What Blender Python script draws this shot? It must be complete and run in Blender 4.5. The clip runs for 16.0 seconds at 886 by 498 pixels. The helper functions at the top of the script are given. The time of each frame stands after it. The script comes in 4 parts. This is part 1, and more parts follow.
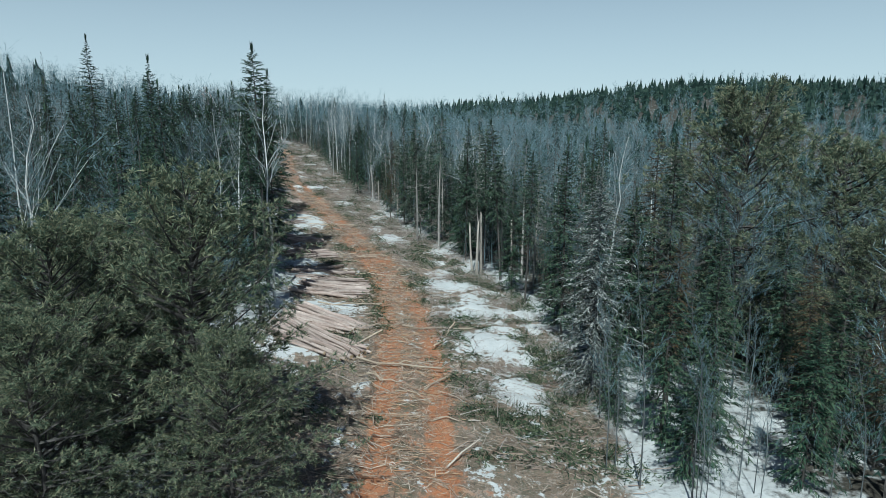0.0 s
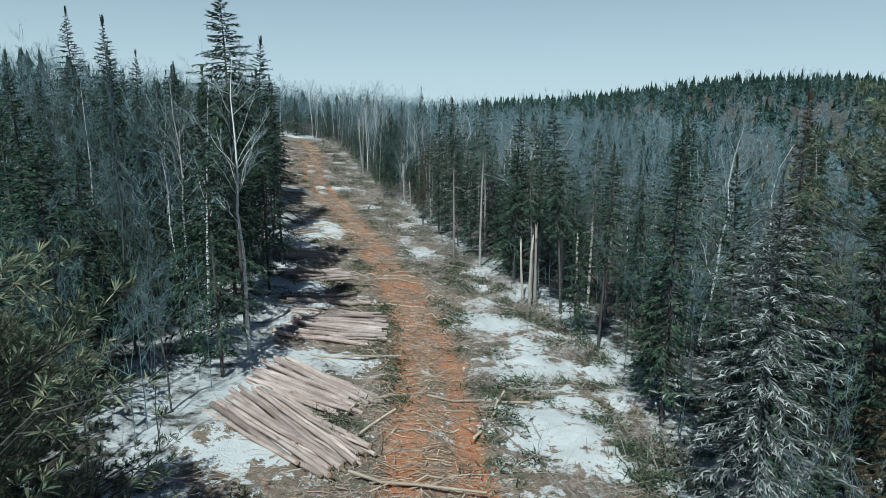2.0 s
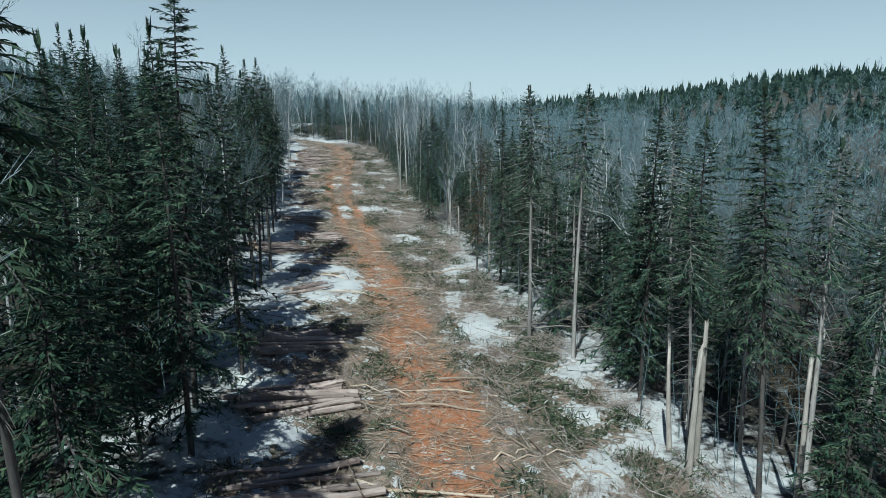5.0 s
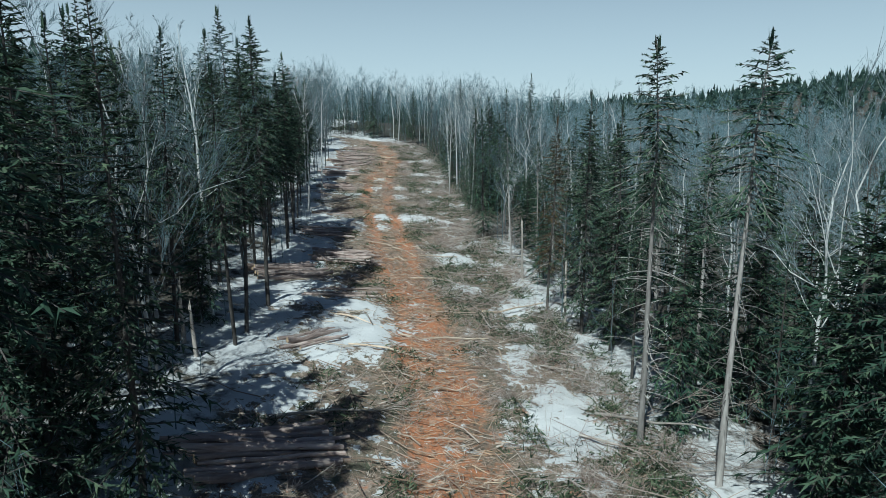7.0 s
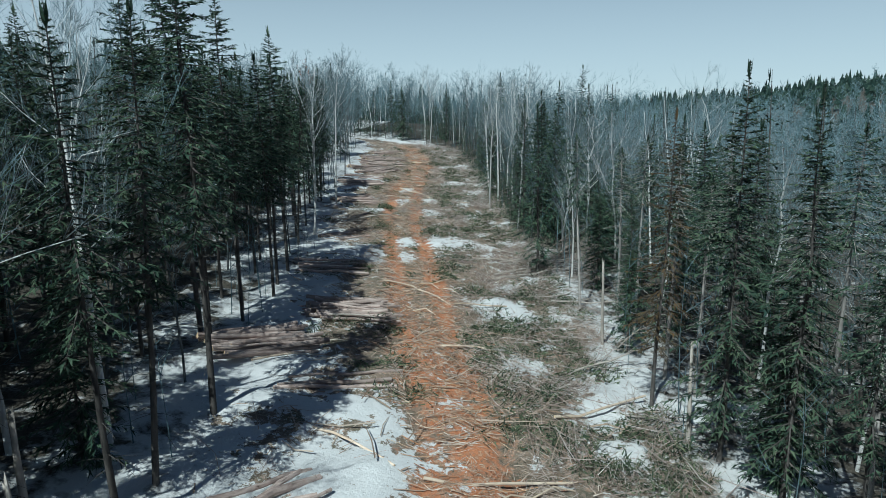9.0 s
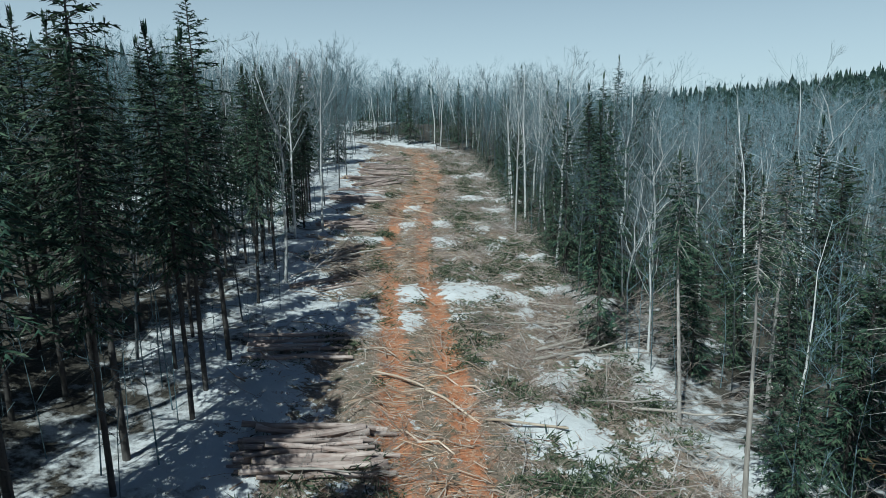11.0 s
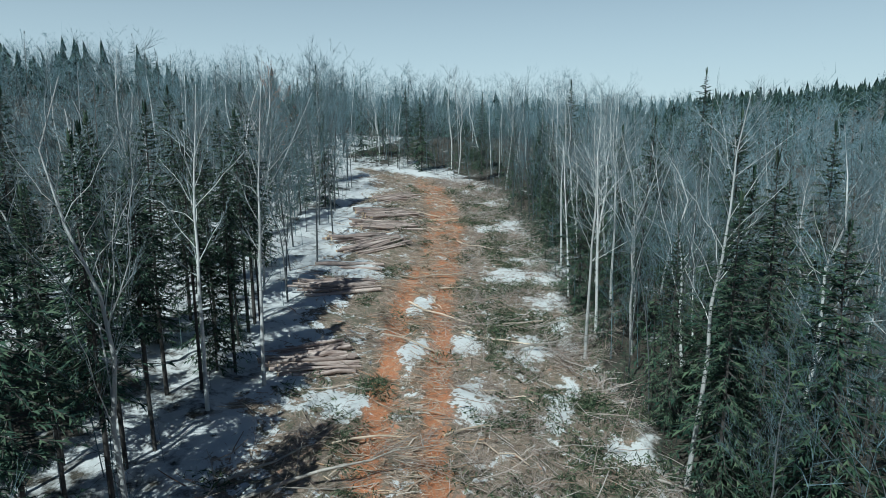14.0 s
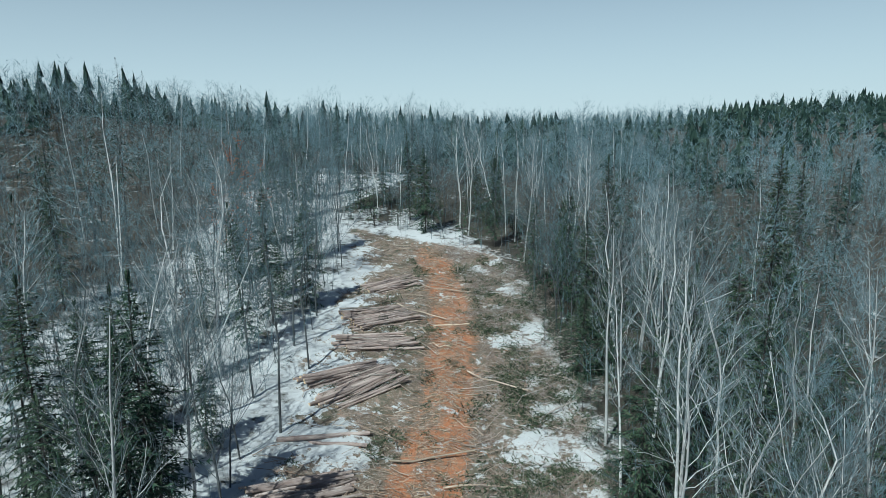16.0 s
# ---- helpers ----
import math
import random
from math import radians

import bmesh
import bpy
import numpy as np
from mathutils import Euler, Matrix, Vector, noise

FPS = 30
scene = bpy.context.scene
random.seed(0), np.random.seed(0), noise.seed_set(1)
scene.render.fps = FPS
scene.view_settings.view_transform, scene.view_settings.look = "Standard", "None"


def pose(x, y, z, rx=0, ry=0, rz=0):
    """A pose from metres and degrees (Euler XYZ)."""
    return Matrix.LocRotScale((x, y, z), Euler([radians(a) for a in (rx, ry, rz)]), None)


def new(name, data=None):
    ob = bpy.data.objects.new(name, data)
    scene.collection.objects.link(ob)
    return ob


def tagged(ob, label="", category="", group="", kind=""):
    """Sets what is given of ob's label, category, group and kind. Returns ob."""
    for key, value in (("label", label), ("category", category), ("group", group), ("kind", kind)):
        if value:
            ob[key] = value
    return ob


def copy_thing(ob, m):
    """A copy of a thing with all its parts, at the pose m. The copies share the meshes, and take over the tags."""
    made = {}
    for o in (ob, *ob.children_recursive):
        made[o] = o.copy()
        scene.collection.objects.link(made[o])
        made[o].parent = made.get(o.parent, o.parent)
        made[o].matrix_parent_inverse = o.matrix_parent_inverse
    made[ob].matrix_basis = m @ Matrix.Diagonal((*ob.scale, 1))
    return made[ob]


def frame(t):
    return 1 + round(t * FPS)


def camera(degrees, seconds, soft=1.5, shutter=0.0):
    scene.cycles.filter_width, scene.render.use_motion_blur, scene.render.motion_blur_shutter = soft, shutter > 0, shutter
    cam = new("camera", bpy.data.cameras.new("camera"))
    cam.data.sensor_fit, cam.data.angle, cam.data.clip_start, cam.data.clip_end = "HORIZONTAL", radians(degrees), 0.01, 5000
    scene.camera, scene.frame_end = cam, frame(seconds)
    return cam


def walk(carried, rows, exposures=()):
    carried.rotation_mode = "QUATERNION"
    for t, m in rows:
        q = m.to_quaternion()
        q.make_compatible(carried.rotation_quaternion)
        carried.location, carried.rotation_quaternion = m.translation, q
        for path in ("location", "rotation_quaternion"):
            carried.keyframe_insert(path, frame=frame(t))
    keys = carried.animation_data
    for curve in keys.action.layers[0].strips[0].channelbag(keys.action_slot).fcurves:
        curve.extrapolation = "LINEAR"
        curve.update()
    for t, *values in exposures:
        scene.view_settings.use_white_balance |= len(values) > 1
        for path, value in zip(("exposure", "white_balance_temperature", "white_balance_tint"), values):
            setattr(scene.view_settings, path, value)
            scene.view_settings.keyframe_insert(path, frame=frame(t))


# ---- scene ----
cam = camera(68.0, 16.0, soft=0.8)
METRES, EYE, TILT, LEAN, TURN = 100.0, 15.0, -11.5, 0.0, 0.0
ROWS = [
    (0.0, 0.0, 0.0, 0.0, -0.0, -0.0, 0.0),
    (0.5, -0.0005, 0.0278, 0.0054, 0.97, -0.01, -0.14),
    (1.0, -0.0007, 0.0583, 0.0103, 1.78, -0.01, -0.41),
    (1.5, -0.0009, 0.0868, 0.0115, 2.56, 0.03, -0.63),
    (2.0, -0.0029, 0.118, 0.0138, 3.36, -0.02, -0.82),
    (2.5, -0.0057, 0.1478, 0.0194, 3.47, -0.03, -0.92),
    (3.0, -0.0098, 0.1799, 0.0275, 4.44, 0.03, -1.11),
    (3.5, -0.0144, 0.2103, 0.0361, 5.18, -0.02, -1.07),
    (4.0, -0.0189, 0.243, 0.0419, 5.69, -0.02, -0.91),
    (6.5, -0.0406, 0.3912, 0.0623, 10.56, -0.05, -1.81),
    (7.0, -0.0465, 0.42, 0.066, 11.69, -0.05, -2.15),
    (7.5, -0.0525, 0.4479, 0.0705, 12.83, -0.09, -2.32),
    (8.0, -0.0608, 0.4778, 0.076, 13.88, -0.12, -2.34),
    (8.5, -0.0689, 0.5058, 0.0804, 14.41, -0.1, -2.19),
    (9.0, -0.0767, 0.5353, 0.0875, 14.57, -0.09, -2.32),
    (11.5, -0.1211, 0.6797, 0.121, 15.62, -0.31, -1.93),
    (12.0, -0.1315, 0.7115, 0.1284, 15.75, -0.32, -2.03),
    (12.5, -0.1402, 0.7382, 0.1356, 15.92, -0.32, -2.08),
    (13.0, -0.1503, 0.7692, 0.1446, 16.1, -0.31, -2.25),
    (13.5, -0.1592, 0.7956, 0.1577, 16.3, -0.4, -2.4),
    (14.0, -0.1684, 0.823, 0.1772, 16.55, -0.46, -2.6),
    (14.5, -0.1763, 0.8474, 0.1975, 16.81, -0.5, -2.68),
    (15.0, -0.185, 0.8739, 0.2186, 17.03, -0.55, -2.75),
    (15.5, -0.193, 0.8986, 0.2367, 17.2, -0.58, -2.41),
    (16.0, -0.2004, 0.9243, 0.2557, 17.33, -0.66, -2.48),
]
walk(cam, [(t, pose(0, 0, EYE, TILT, LEAN, TURN) @ pose(METRES * x, METRES * y, METRES * z, 90 + pitch, roll, yaw)) for t, x, y, z, yaw, pitch, roll in ROWS],
     exposures=[(0.0, 0.08, 5150, -7.5), (16.0, 0.08, 5150, -7.5)])

# ---- light ----
SUN_FROM = 191.0     # degrees clockwise from +y, where the sun stands
SUN_UP = 50.0
world = bpy.data.worlds.new("sky")
world.use_nodes = True
scene.world = world
sky = world.node_tree.nodes.new("ShaderNodeTexSky")
sky.sky_type, sky.sun_disc = "NISHITA", False
sky.sun_elevation, sky.sun_rotation = radians(SUN_UP), radians(SUN_FROM)
sky.air_density, sky.dust_density, sky.ozone_density = 0.58, 0.3, 1.2
background = world.node_tree.nodes["Background"]
background.inputs["Strength"].default_value = 0.048
sky_nodes, sky_links = world.node_tree.nodes, world.node_tree.links
haze = sky_nodes.new("ShaderNodeMix")      # pale haze, thickest low over the horizon
haze.data_type, haze.blend_type = "RGBA", "MIX"
haze.inputs[7].default_value = (13.9, 13.9, 13.2, 1)
where = sky_nodes.new("ShaderNodeTexCoord")
split = sky_nodes.new("ShaderNodeSeparateXYZ")
rise = sky_nodes.new("ShaderNodeMapRange")
rise.inputs["From Min"].default_value, rise.inputs["From Max"].default_value = 0.0, 0.4
rise.inputs["To Min"].default_value, rise.inputs["To Max"].default_value = 0.93, 0.0
sky_links.new(where.outputs["Generated"], split.inputs[0])
sky_links.new(split.outputs["Z"], rise.inputs["Value"])
sky_links.new(rise.outputs["Result"], haze.inputs[0])
sky_links.new(sky.outputs["Color"], haze.inputs[6])
sky_links.new(haze.outputs[2], background.inputs["Color"])
lamp = bpy.data.lights.new("sun", "SUN")
lamp.energy, lamp.angle, lamp.color = 4.8, radians(0.5), (1.0, 0.915, 0.81)
sun = new("sun", lamp)
away = Vector((-math.sin(radians(SUN_FROM)), -math.cos(radians(SUN_FROM)), -math.tan(radians(SUN_UP))))
sun.matrix_world = Matrix.Translation((-20, -60, 80)) @ away.to_track_quat("-Z", "Y").to_matrix().to_4x4()


# ---- materials ----
def material(name, rough=0.8, spec=0.3):
    m = bpy.data.materials.new(name)
    m.use_nodes = True
    b = m.node_tree.nodes["Principled BSDF"]
    b.inputs["Roughness"].default_value = rough
    b.inputs["Specular IOR Level"].default_value = spec
    return m, m.node_tree.nodes, m.node_tree.links, b


def ramp(nodes, stops):
    r = nodes.new("ShaderNodeValToRGB")
    e = r.color_ramp.elements
    while len(e) < len(stops):
        e.new(0.5)
    for k, (p, c) in zip(e, stops):
        k.position, k.color = p, (*c, 1)
    return r


def noise_node(nodes, links, scale, detail=6, rough=0.6, stretch=(1, 1, 1), space="Object"):
    co = nodes.new("ShaderNodeTexCoord")
    mp = nodes.new("ShaderNodeMapping")
    mp.inputs["Scale"].default_value = stretch
    n = nodes.new("ShaderNodeTexNoise")
    n.inputs["Scale"].default_value, n.inputs["Detail"].default_value, n.inputs["Roughness"].default_value = scale, detail, rough
    links.new(co.outputs[space], mp.inputs["Vector"])
    links.new(mp.outputs["Vector"], n.inputs["Vector"])
    return n.outputs["Fac"]


def maths(nodes, links, op, a, b=None, c=None, clamp=False):
    n = nodes.new("ShaderNodeMath")
    n.operation, n.use_clamp = op, clamp
    for k, v in enumerate((a, b, c)):
        if v is None:
            continue
        if isinstance(v, (int, float)):
            n.inputs[k].default_value = v
        else:
            links.new(v, n.inputs[k])
    return n.outputs[0]


def mix(nodes, links, fac, a, b, blend="MIX"):
    n = nodes.new("ShaderNodeMix")
    n.data_type, n.blend_type = "RGBA", blend
    for k, v in ((0, fac), (6, a), (7, b)):
        if isinstance(v, tuple):
            n.inputs[k].default_value = (*v, 1)
        elif isinstance(v, (int, float)):
            n.inputs[k].default_value = v
        else:
            links.new(v, n.inputs[k])
    return n.outputs[2]


def bump(nodes, links, b, height, strength=0.5, dist=0.05):
    n = nodes.new("ShaderNodeBump")
    n.inputs["Strength"].default_value, n.inputs["Distance"].default_value = strength, dist
    links.new(height, n.inputs["Height"])
    links.new(n.outputs["Normal"], b.inputs["Normal"])


def island(nodes):
    return nodes.new("ShaderNodeNewGeometry").outputs["Random Per Island"]


def object_random(nodes):
    return nodes.new("ShaderNodeObjectInfo").outputs["Random"]


def needle_material(name, dark, mid, light, per_object=0.35):
    """Needles: each spray has its own shade, each tree its own hue."""
    m, nd, lk, b = material(name, 0.75, 0.2)
    # the ramp's ends also paint in shaded crown interiors and sunlit tips
    r = ramp(nd, [(0.0, tuple(0.5 * v for v in dark)), (0.22, dark), (0.56, mid), (1.0, light)])
    lk.new(island(nd), r.inputs[0])
    warm = mix(nd, lk, maths(nd, lk, "MULTIPLY", object_random(nd), per_object), r.outputs[0], (0.08, 0.058, 0.028))
    patch = noise_node(nd, lk, 0.9, 3)
    lk.new(mix(nd, lk, maths(nd, lk, "MULTIPLY_ADD", patch, 0.9, -0.28, clamp=True), warm, tuple(0.55 * v for v in mid)), b.inputs["Base Color"])
    t = nd.new("ShaderNodeBsdfTranslucent")
    lk.new(warm, t.inputs["Color"])
    s = nd.new("ShaderNodeMixShader")
    s.inputs[0].default_value = 0.18
    lk.new(b.outputs[0], s.inputs[1])
    lk.new(t.outputs[0], s.inputs[2])
    lk.new(s.outputs[0], nd["Material Output"].inputs["Surface"])
    return m


def bark_material(name, a, c, marks=None, scale=7.0, stretch=(1, 1, 0.2)):
    m, nd, lk, b = material(name, 0.85, 0.2)
    n = noise_node(nd, lk, scale, 6, 0.65, stretch)
    col = ramp(nd, [(0.3, a), (0.72, c)])
    lk.new(n, col.inputs[0])
    out = col.outputs[0]
    if marks:
        k = noise_node(nd, lk, 5.0, 4, 0.7, (0.35, 0.35, 3.2))
        out = mix(nd, lk, maths(nd, lk, "MULTIPLY_ADD", k, 9.0, -5.6, clamp=True), out, marks)
    tone = maths(nd, lk, "MULTIPLY_ADD", object_random(nd), 0.55, 0.6)
    out = mix(nd, lk, 1.0, out, tone, "MULTIPLY")
    lk.new(out, b.inputs["Base Color"])
    bump(nd, lk, b, n, 0.6, 0.02)
    return m


def stick_material(name, stops, stain=(0.07, 0.05, 0.04)):
    m, nd, lk, b = material(name, 0.8, 0.2)
    r = ramp(nd, stops)
    lk.new(island(nd), r.inputs[0])
    n = noise_node(nd, lk, 9.0, 5)
    lk.new(mix(nd, lk, maths(nd, lk, "MULTIPLY", n, 0.6), r.outputs[0], stain), b.inputs["Base Color"])
    return m


SPRUCE = needle_material("spruce_needles", (0.012, 0.031, 0.025), (0.05, 0.095, 0.062), (0.135, 0.178, 0.108), 0.16)
FIR = needle_material("fir_needles", (0.016, 0.04, 0.028), (0.05, 0.096, 0.06), (0.13, 0.175, 0.1), 0.14)
PINE = needle_material("pine_needles", (0.07, 0.105, 0.07), (0.185, 0.22, 0.145), (0.4, 0.38, 0.235), 0.2)
BROWNING = needle_material("browning_needles", (0.0438, 0.035, 0.0192), (0.0875, 0.0612, 0.0315), (0.1487, 0.0963, 0.0481), 0.2)
LICHEN = needle_material("lichen_twigs", (0.06, 0.075, 0.065), (0.24, 0.255, 0.235), (0.56, 0.56, 0.53), 0.08)
# conifer bark twice: darkened for trunks in shade, pale for sunlit trunks
BARK = bark_material("conifer_bark", (0.045, 0.041, 0.038), (0.125, 0.113, 0.104))
PALEBARK = bark_material("pale_conifer_bark", (0.22, 0.2, 0.185), (0.52, 0.485, 0.45))
POLE = bark_material("weathered_pole", (0.25, 0.22, 0.19), (0.5, 0.45, 0.4))
BIRCH = bark_material("birch_bark", (0.5, 0.49, 0.47), (0.76, 0.75, 0.73), (0.06, 0.05, 0.045))
BIRCH_TWIG = bark_material("birch_twigs", (0.11, 0.14, 0.15), (0.3, 0.345, 0.36))
CUT_TWIG = bark_material("cut_twigs", (0.19, 0.145, 0.12), (0.46, 0.385, 0.335))
GREY = bark_material("grey_bark", (0.055, 0.06, 0.062), (0.17, 0.178, 0.18))
GREY_TWIG = bark_material("grey_twigs", (0.075, 0.112, 0.126), (0.19, 0.255, 0.28))
LOGBARK = bark_material("log_bark", (0.25, 0.17, 0.142), (0.6, 0.495, 0.44), (0.12, 0.08, 0.06), 4.0, (0.25, 1, 1))
CUT, nd, lk, b = material("cut_wood", 0.8)
n_ = noise_node(nd, lk, 14.0)
c_ = ramp(nd, [(0.3, (0.5, 0.34, 0.2)), (0.7, (0.72, 0.56, 0.38))])
lk.new(n_, c_.inputs[0])
lk.new(c_.outputs[0], b.inputs["Base Color"])
STICK = stick_material("slash_sticks", [(0.0, (0.26, 0.17, 0.12)), (0.35, (0.42, 0.31, 0.23)), (0.75, (0.58, 0.47, 0.37)), (1.0, (0.72, 0.64, 0.55))])
CHIP = stick_material("orange_chips", [(0.0, (0.34, 0.14, 0.065)), (0.4, (0.52, 0.27, 0.135)), (0.75, (0.66, 0.45, 0.28)), (1.0, (0.76, 0.62, 0.46))])
GREYSTICK = stick_material("grey_slash", [(0.0, (0.26, 0.195, 0.165)), (0.4, (0.39, 0.31, 0.265)), (0.75, (0.55, 0.47, 0.42)), (1.0, (0.7, 0.65, 0.61))])
RUST = needle_material("rusty_leaves", (0.2, 0.07, 0.035), (0.36, 0.13, 0.06), (0.5, 0.22, 0.11), 0.0)
BOUGH = needle_material("cut_boughs", (0.03, 0.05, 0.03), (0.085, 0.115, 0.064), (0.19, 0.21, 0.125), 0.0)
FARCON = needle_material("far_needles", (0.014, 0.034, 0.028), (0.032, 0.06, 0.048), (0.075, 0.11, 0.083), 0.0)
# twigs of the woods behind: distance haze painted in as a paler, bluer colour
HAZE_TWIG = stick_material("haze_tinted_twigs", [(0.0, (0.062, 0.115, 0.135)), (0.5, (0.17, 0.26, 0.29)), (0.88, (0.36, 0.45, 0.48)), (1.0, (0.62, 0.66, 0.67))], (0.07, 0.1, 0.115))

# ---- the lie of the land ----
LINE = np.array([(-30, 1), (10, -0.8), (29, -1.4), (35, -2.0), (43, -3.2), (54, -5.9), (66, -10), (74, -12.6), (80, -15.3), (94.5, -20.7), (102, -23.8), (110, -26), (118, -28.3),
                 (128, -30.2), (135, -32), (146, -36), (160, -43), (172, -52)])
LEFT = np.array([(-30, -6), (10, -7), (27, -8.4), (36, -9.6), (43, -10.6), (61, -16), (71, -19), (80, -22), (92, -26), (98, -29.5), (113, -33.6), (121, -36.6), (131, -40), (142, -43), (156, -49), (166, -55)])
RIGHT = np.array([(-30, 6), (10, 6.5), (33, 6.6), (40, 6), (47, 4.3), (54, 2.2), (63, -1.6), (68, -3.2), (76, -6.2), (83, -8.2), (91, -11.2), (98, -13), (105, -15.7), (111, -17.4), (117, -19.4), (126, -22), (136, -25), (143.5, -28.3), (149, -30.2), (155, -33.2), (162, -39), (170, -45)])
STRIP_END = 158.0


def middle(y):
    return np.interp(y, LINE[:, 0], LINE[:, 1])


def left_edge(y):
    return np.interp(y, LEFT[:, 0], LEFT[:, 1])


def right_edge(y):
    return np.interp(y, RIGHT[:, 0], RIGHT[:, 1])


def land(x, y):
    """Height of the land without its small bumps."""
    x, y = np.asarray(x, float), np.asarray(y, float)
    yy = np.clip(y, -20, 190)
    z = 4.73 - 0.0608 * yy + 3.61e-4 * yy * yy - (0.045 - 0.015 * np.tanh(x / 40)) * np.clip(y - 190, 0, 220)
    z = z - 0.1177 * np.where(x > 0, 45 * np.tanh(x / 45), -150 * np.tanh(-x / 150))
    r, az = np.hypot(x, y), np.degrees(np.arctan2(x, y))
    h = np.interp(az, [-30, -14, -8.8, -2, 3.2, 10.3, 16.5, 23, 33, 80, 120], [2, 8.3, 12, 17.7, 23.6, 27.8, 34.8, 36, 31.7, 30, 0])
    z = z + 4.5 * np.exp(-((x + 145) / 52) ** 2 - ((y - 205) / 60) ** 2) - 2.2 * np.exp(-((x + 82) / 28) ** 2 - ((y - 215) / 45) ** 2)
    return z + h / (1 + np.exp(-(r - 310) / 38)) - 0.07 * np.clip(r - 430, 0, 1200)


def waves(x, y, size, seed):
    """Smooth random bumps between about -1 and 1."""
    g = np.random.default_rng(seed)
    out = np.zeros_like(np.asarray(x, float))
    for k in range(9):
        a, f, p = g.uniform(0, 6.283), g.uniform(0.6, 1.9) / size, g.uniform(0, 6.283)
        out = out + np.sin((x * math.cos(a) + y * math.sin(a)) * f * 6.283 + p + 1.3 * np.sin(y * f * 3 + k))
    return out / 4.5


# snow lying in the clearing: x, y, half width, half length
SNOW = [(-6.9, 37.9, 2.2, 1.1), (0.6, 46.6, 2.4, 2.6), (2.2, 40.6, 2.3, 2.5), (2.6, 33.8, 2.3, 2.8), (-14.3, 68.2, 2.4, 3.4), (-4.7, 63.2, 1.7, 3.0), (-13.0, 85.0, 1.6, 1.4), (-23.0, 90.5, 2.4, 3.0),
        (-21.4, 95.5, 1.2, 1.6), (-18.8, 97.0, 1.6, 2.2), (-36.4, 127.8, 2.2, 2.4), (-34.2, 120.8, 2.4, 1.6), (-26.4, 110.5, 0.8, 1.8), (-27.2, 104.8, 1.6, 1.1), (-22.8, 107.2, 1.2, 1.2), (-20.2, 91.6, 0.8, 1.7),
        (-24.8, 124.8, 1.2, 2.4), (-28.0, 116.4, 0.7, 1.6), (-15.8, 72.0, 1.8, 1.6), (-27.3, 139.0, 1.5, 2.6), (-7.4, 77.2, 1.3, 2.2), (-18.2, 93.4, 0.8, 1.3), (-24.5, 112.6, 0.9, 1.1), (3.6, 26.8, 1.3, 2.2)]
scatter = random.Random(17)
for k_ in range(64):     # more of it along both sides of the clearing
    y_ = 27 + 2.0 * k_ + scatter.uniform(-0.8, 0.8)
    if k_ % 2 or y_ > 112 or 62 < y_ < 98:
        SNOW.append((float(np.interp(y_, LEFT[:, 0], LEFT[:, 1])) + scatter.uniform(0.2, 1.6), y_, scatter.uniform(0.9, 1.7), scatter.uniform(1.2, 2.4)))
    SNOW.append((float(np.interp(y_, RIGHT[:, 0], RIGHT[:, 1])) - scatter.uniform(0.3, 4.2), y_ + 1.0, scatter.uniform(0.3, 1.1), scatter.uniform(0.5, 1.6)))


def snow_patch(x, y):
    out = np.zeros_like(np.asarray(x, float))
    w = 0.3 * waves(x, y, 2.6, 5) + 0.3 * waves(x, y, 1.1, 6)
    for px, py, a, c in SNOW:
        d = np.sqrt(((x - px) / a) ** 2 + ((y - py) / c) ** 2)
        out = np.maximum(out, np.clip((1.5 + w - d) * 0.82, 0, 1))
    return out


def inside(x, y):
    """Metres inside the clearing's edges (minus: in the forest)."""
    d = np.minimum(x - left_edge(y), right_edge(y) - x) + 0.7 * waves(x, y, 7, 11)
    return np.minimum(d, (STRIP_END - y) * 0.5 + 1.5 * waves(x, y, 9, 12))


def rut(x, y):
    u = x - middle(y)
    return np.exp(-((np.abs(u) - 1.15) / 0.42) ** 2)


def ground_height(x, y):
    z = land(x, y)
    near = np.clip(1.6 - np.hypot(x + 18, y - 75) / 140, 0, 1)
    z = z + near * (0.14 * waves(x, y, 5.5, 1) + 0.08 * waves(x, y, 1.9, 2))
    ins = np.clip(inside(x, y) / 1.5, 0, 1)
    return z + ins * (0.1 * snow_patch(x, y) - 0.1 * rut(x, y) + 0.07 * waves(x, y, 1.3, 3)) + 0.1 * (1 - ins) * near


def mesh(name, verts, faces, mats, slots=None, smooth=False):
    """A mesh from an array of points and an array of faces with equal corners."""
    me = bpy.data.meshes.new(name)
    verts, faces = np.asarray(verts, np.float32), np.asarray(faces, np.int32)
    k = faces.shape[1]
    me.vertices.add(len(verts))
    me.vertices.foreach_set("co", verts.ravel())
    me.loops.add(faces.size)
    me.loops.foreach_set("vertex_index", faces.ravel())
    me.polygons.add(len(faces))
    me.polygons.foreach_set("loop_start", np.arange(0, faces.size, k, dtype=np.int32))
    if slots is not None:
        me.polygons.foreach_set("material_index", np.asarray(slots, np.int32))
    me.polygons.foreach_set("use_smooth", np.full(len(faces), smooth))
    for m in mats:
        me.materials.append(m)
    me.update(calc_edges=True)
    return me


def joined(pieces):
    """Joins (verts, faces) pairs."""
    vs, fs, n = [], [], 0
    for v, f in pieces:
        vs.append(v)
        fs.append(np.asarray(f) + n)
        n += len(v)
    return np.concatenate(vs), np.concatenate(fs)


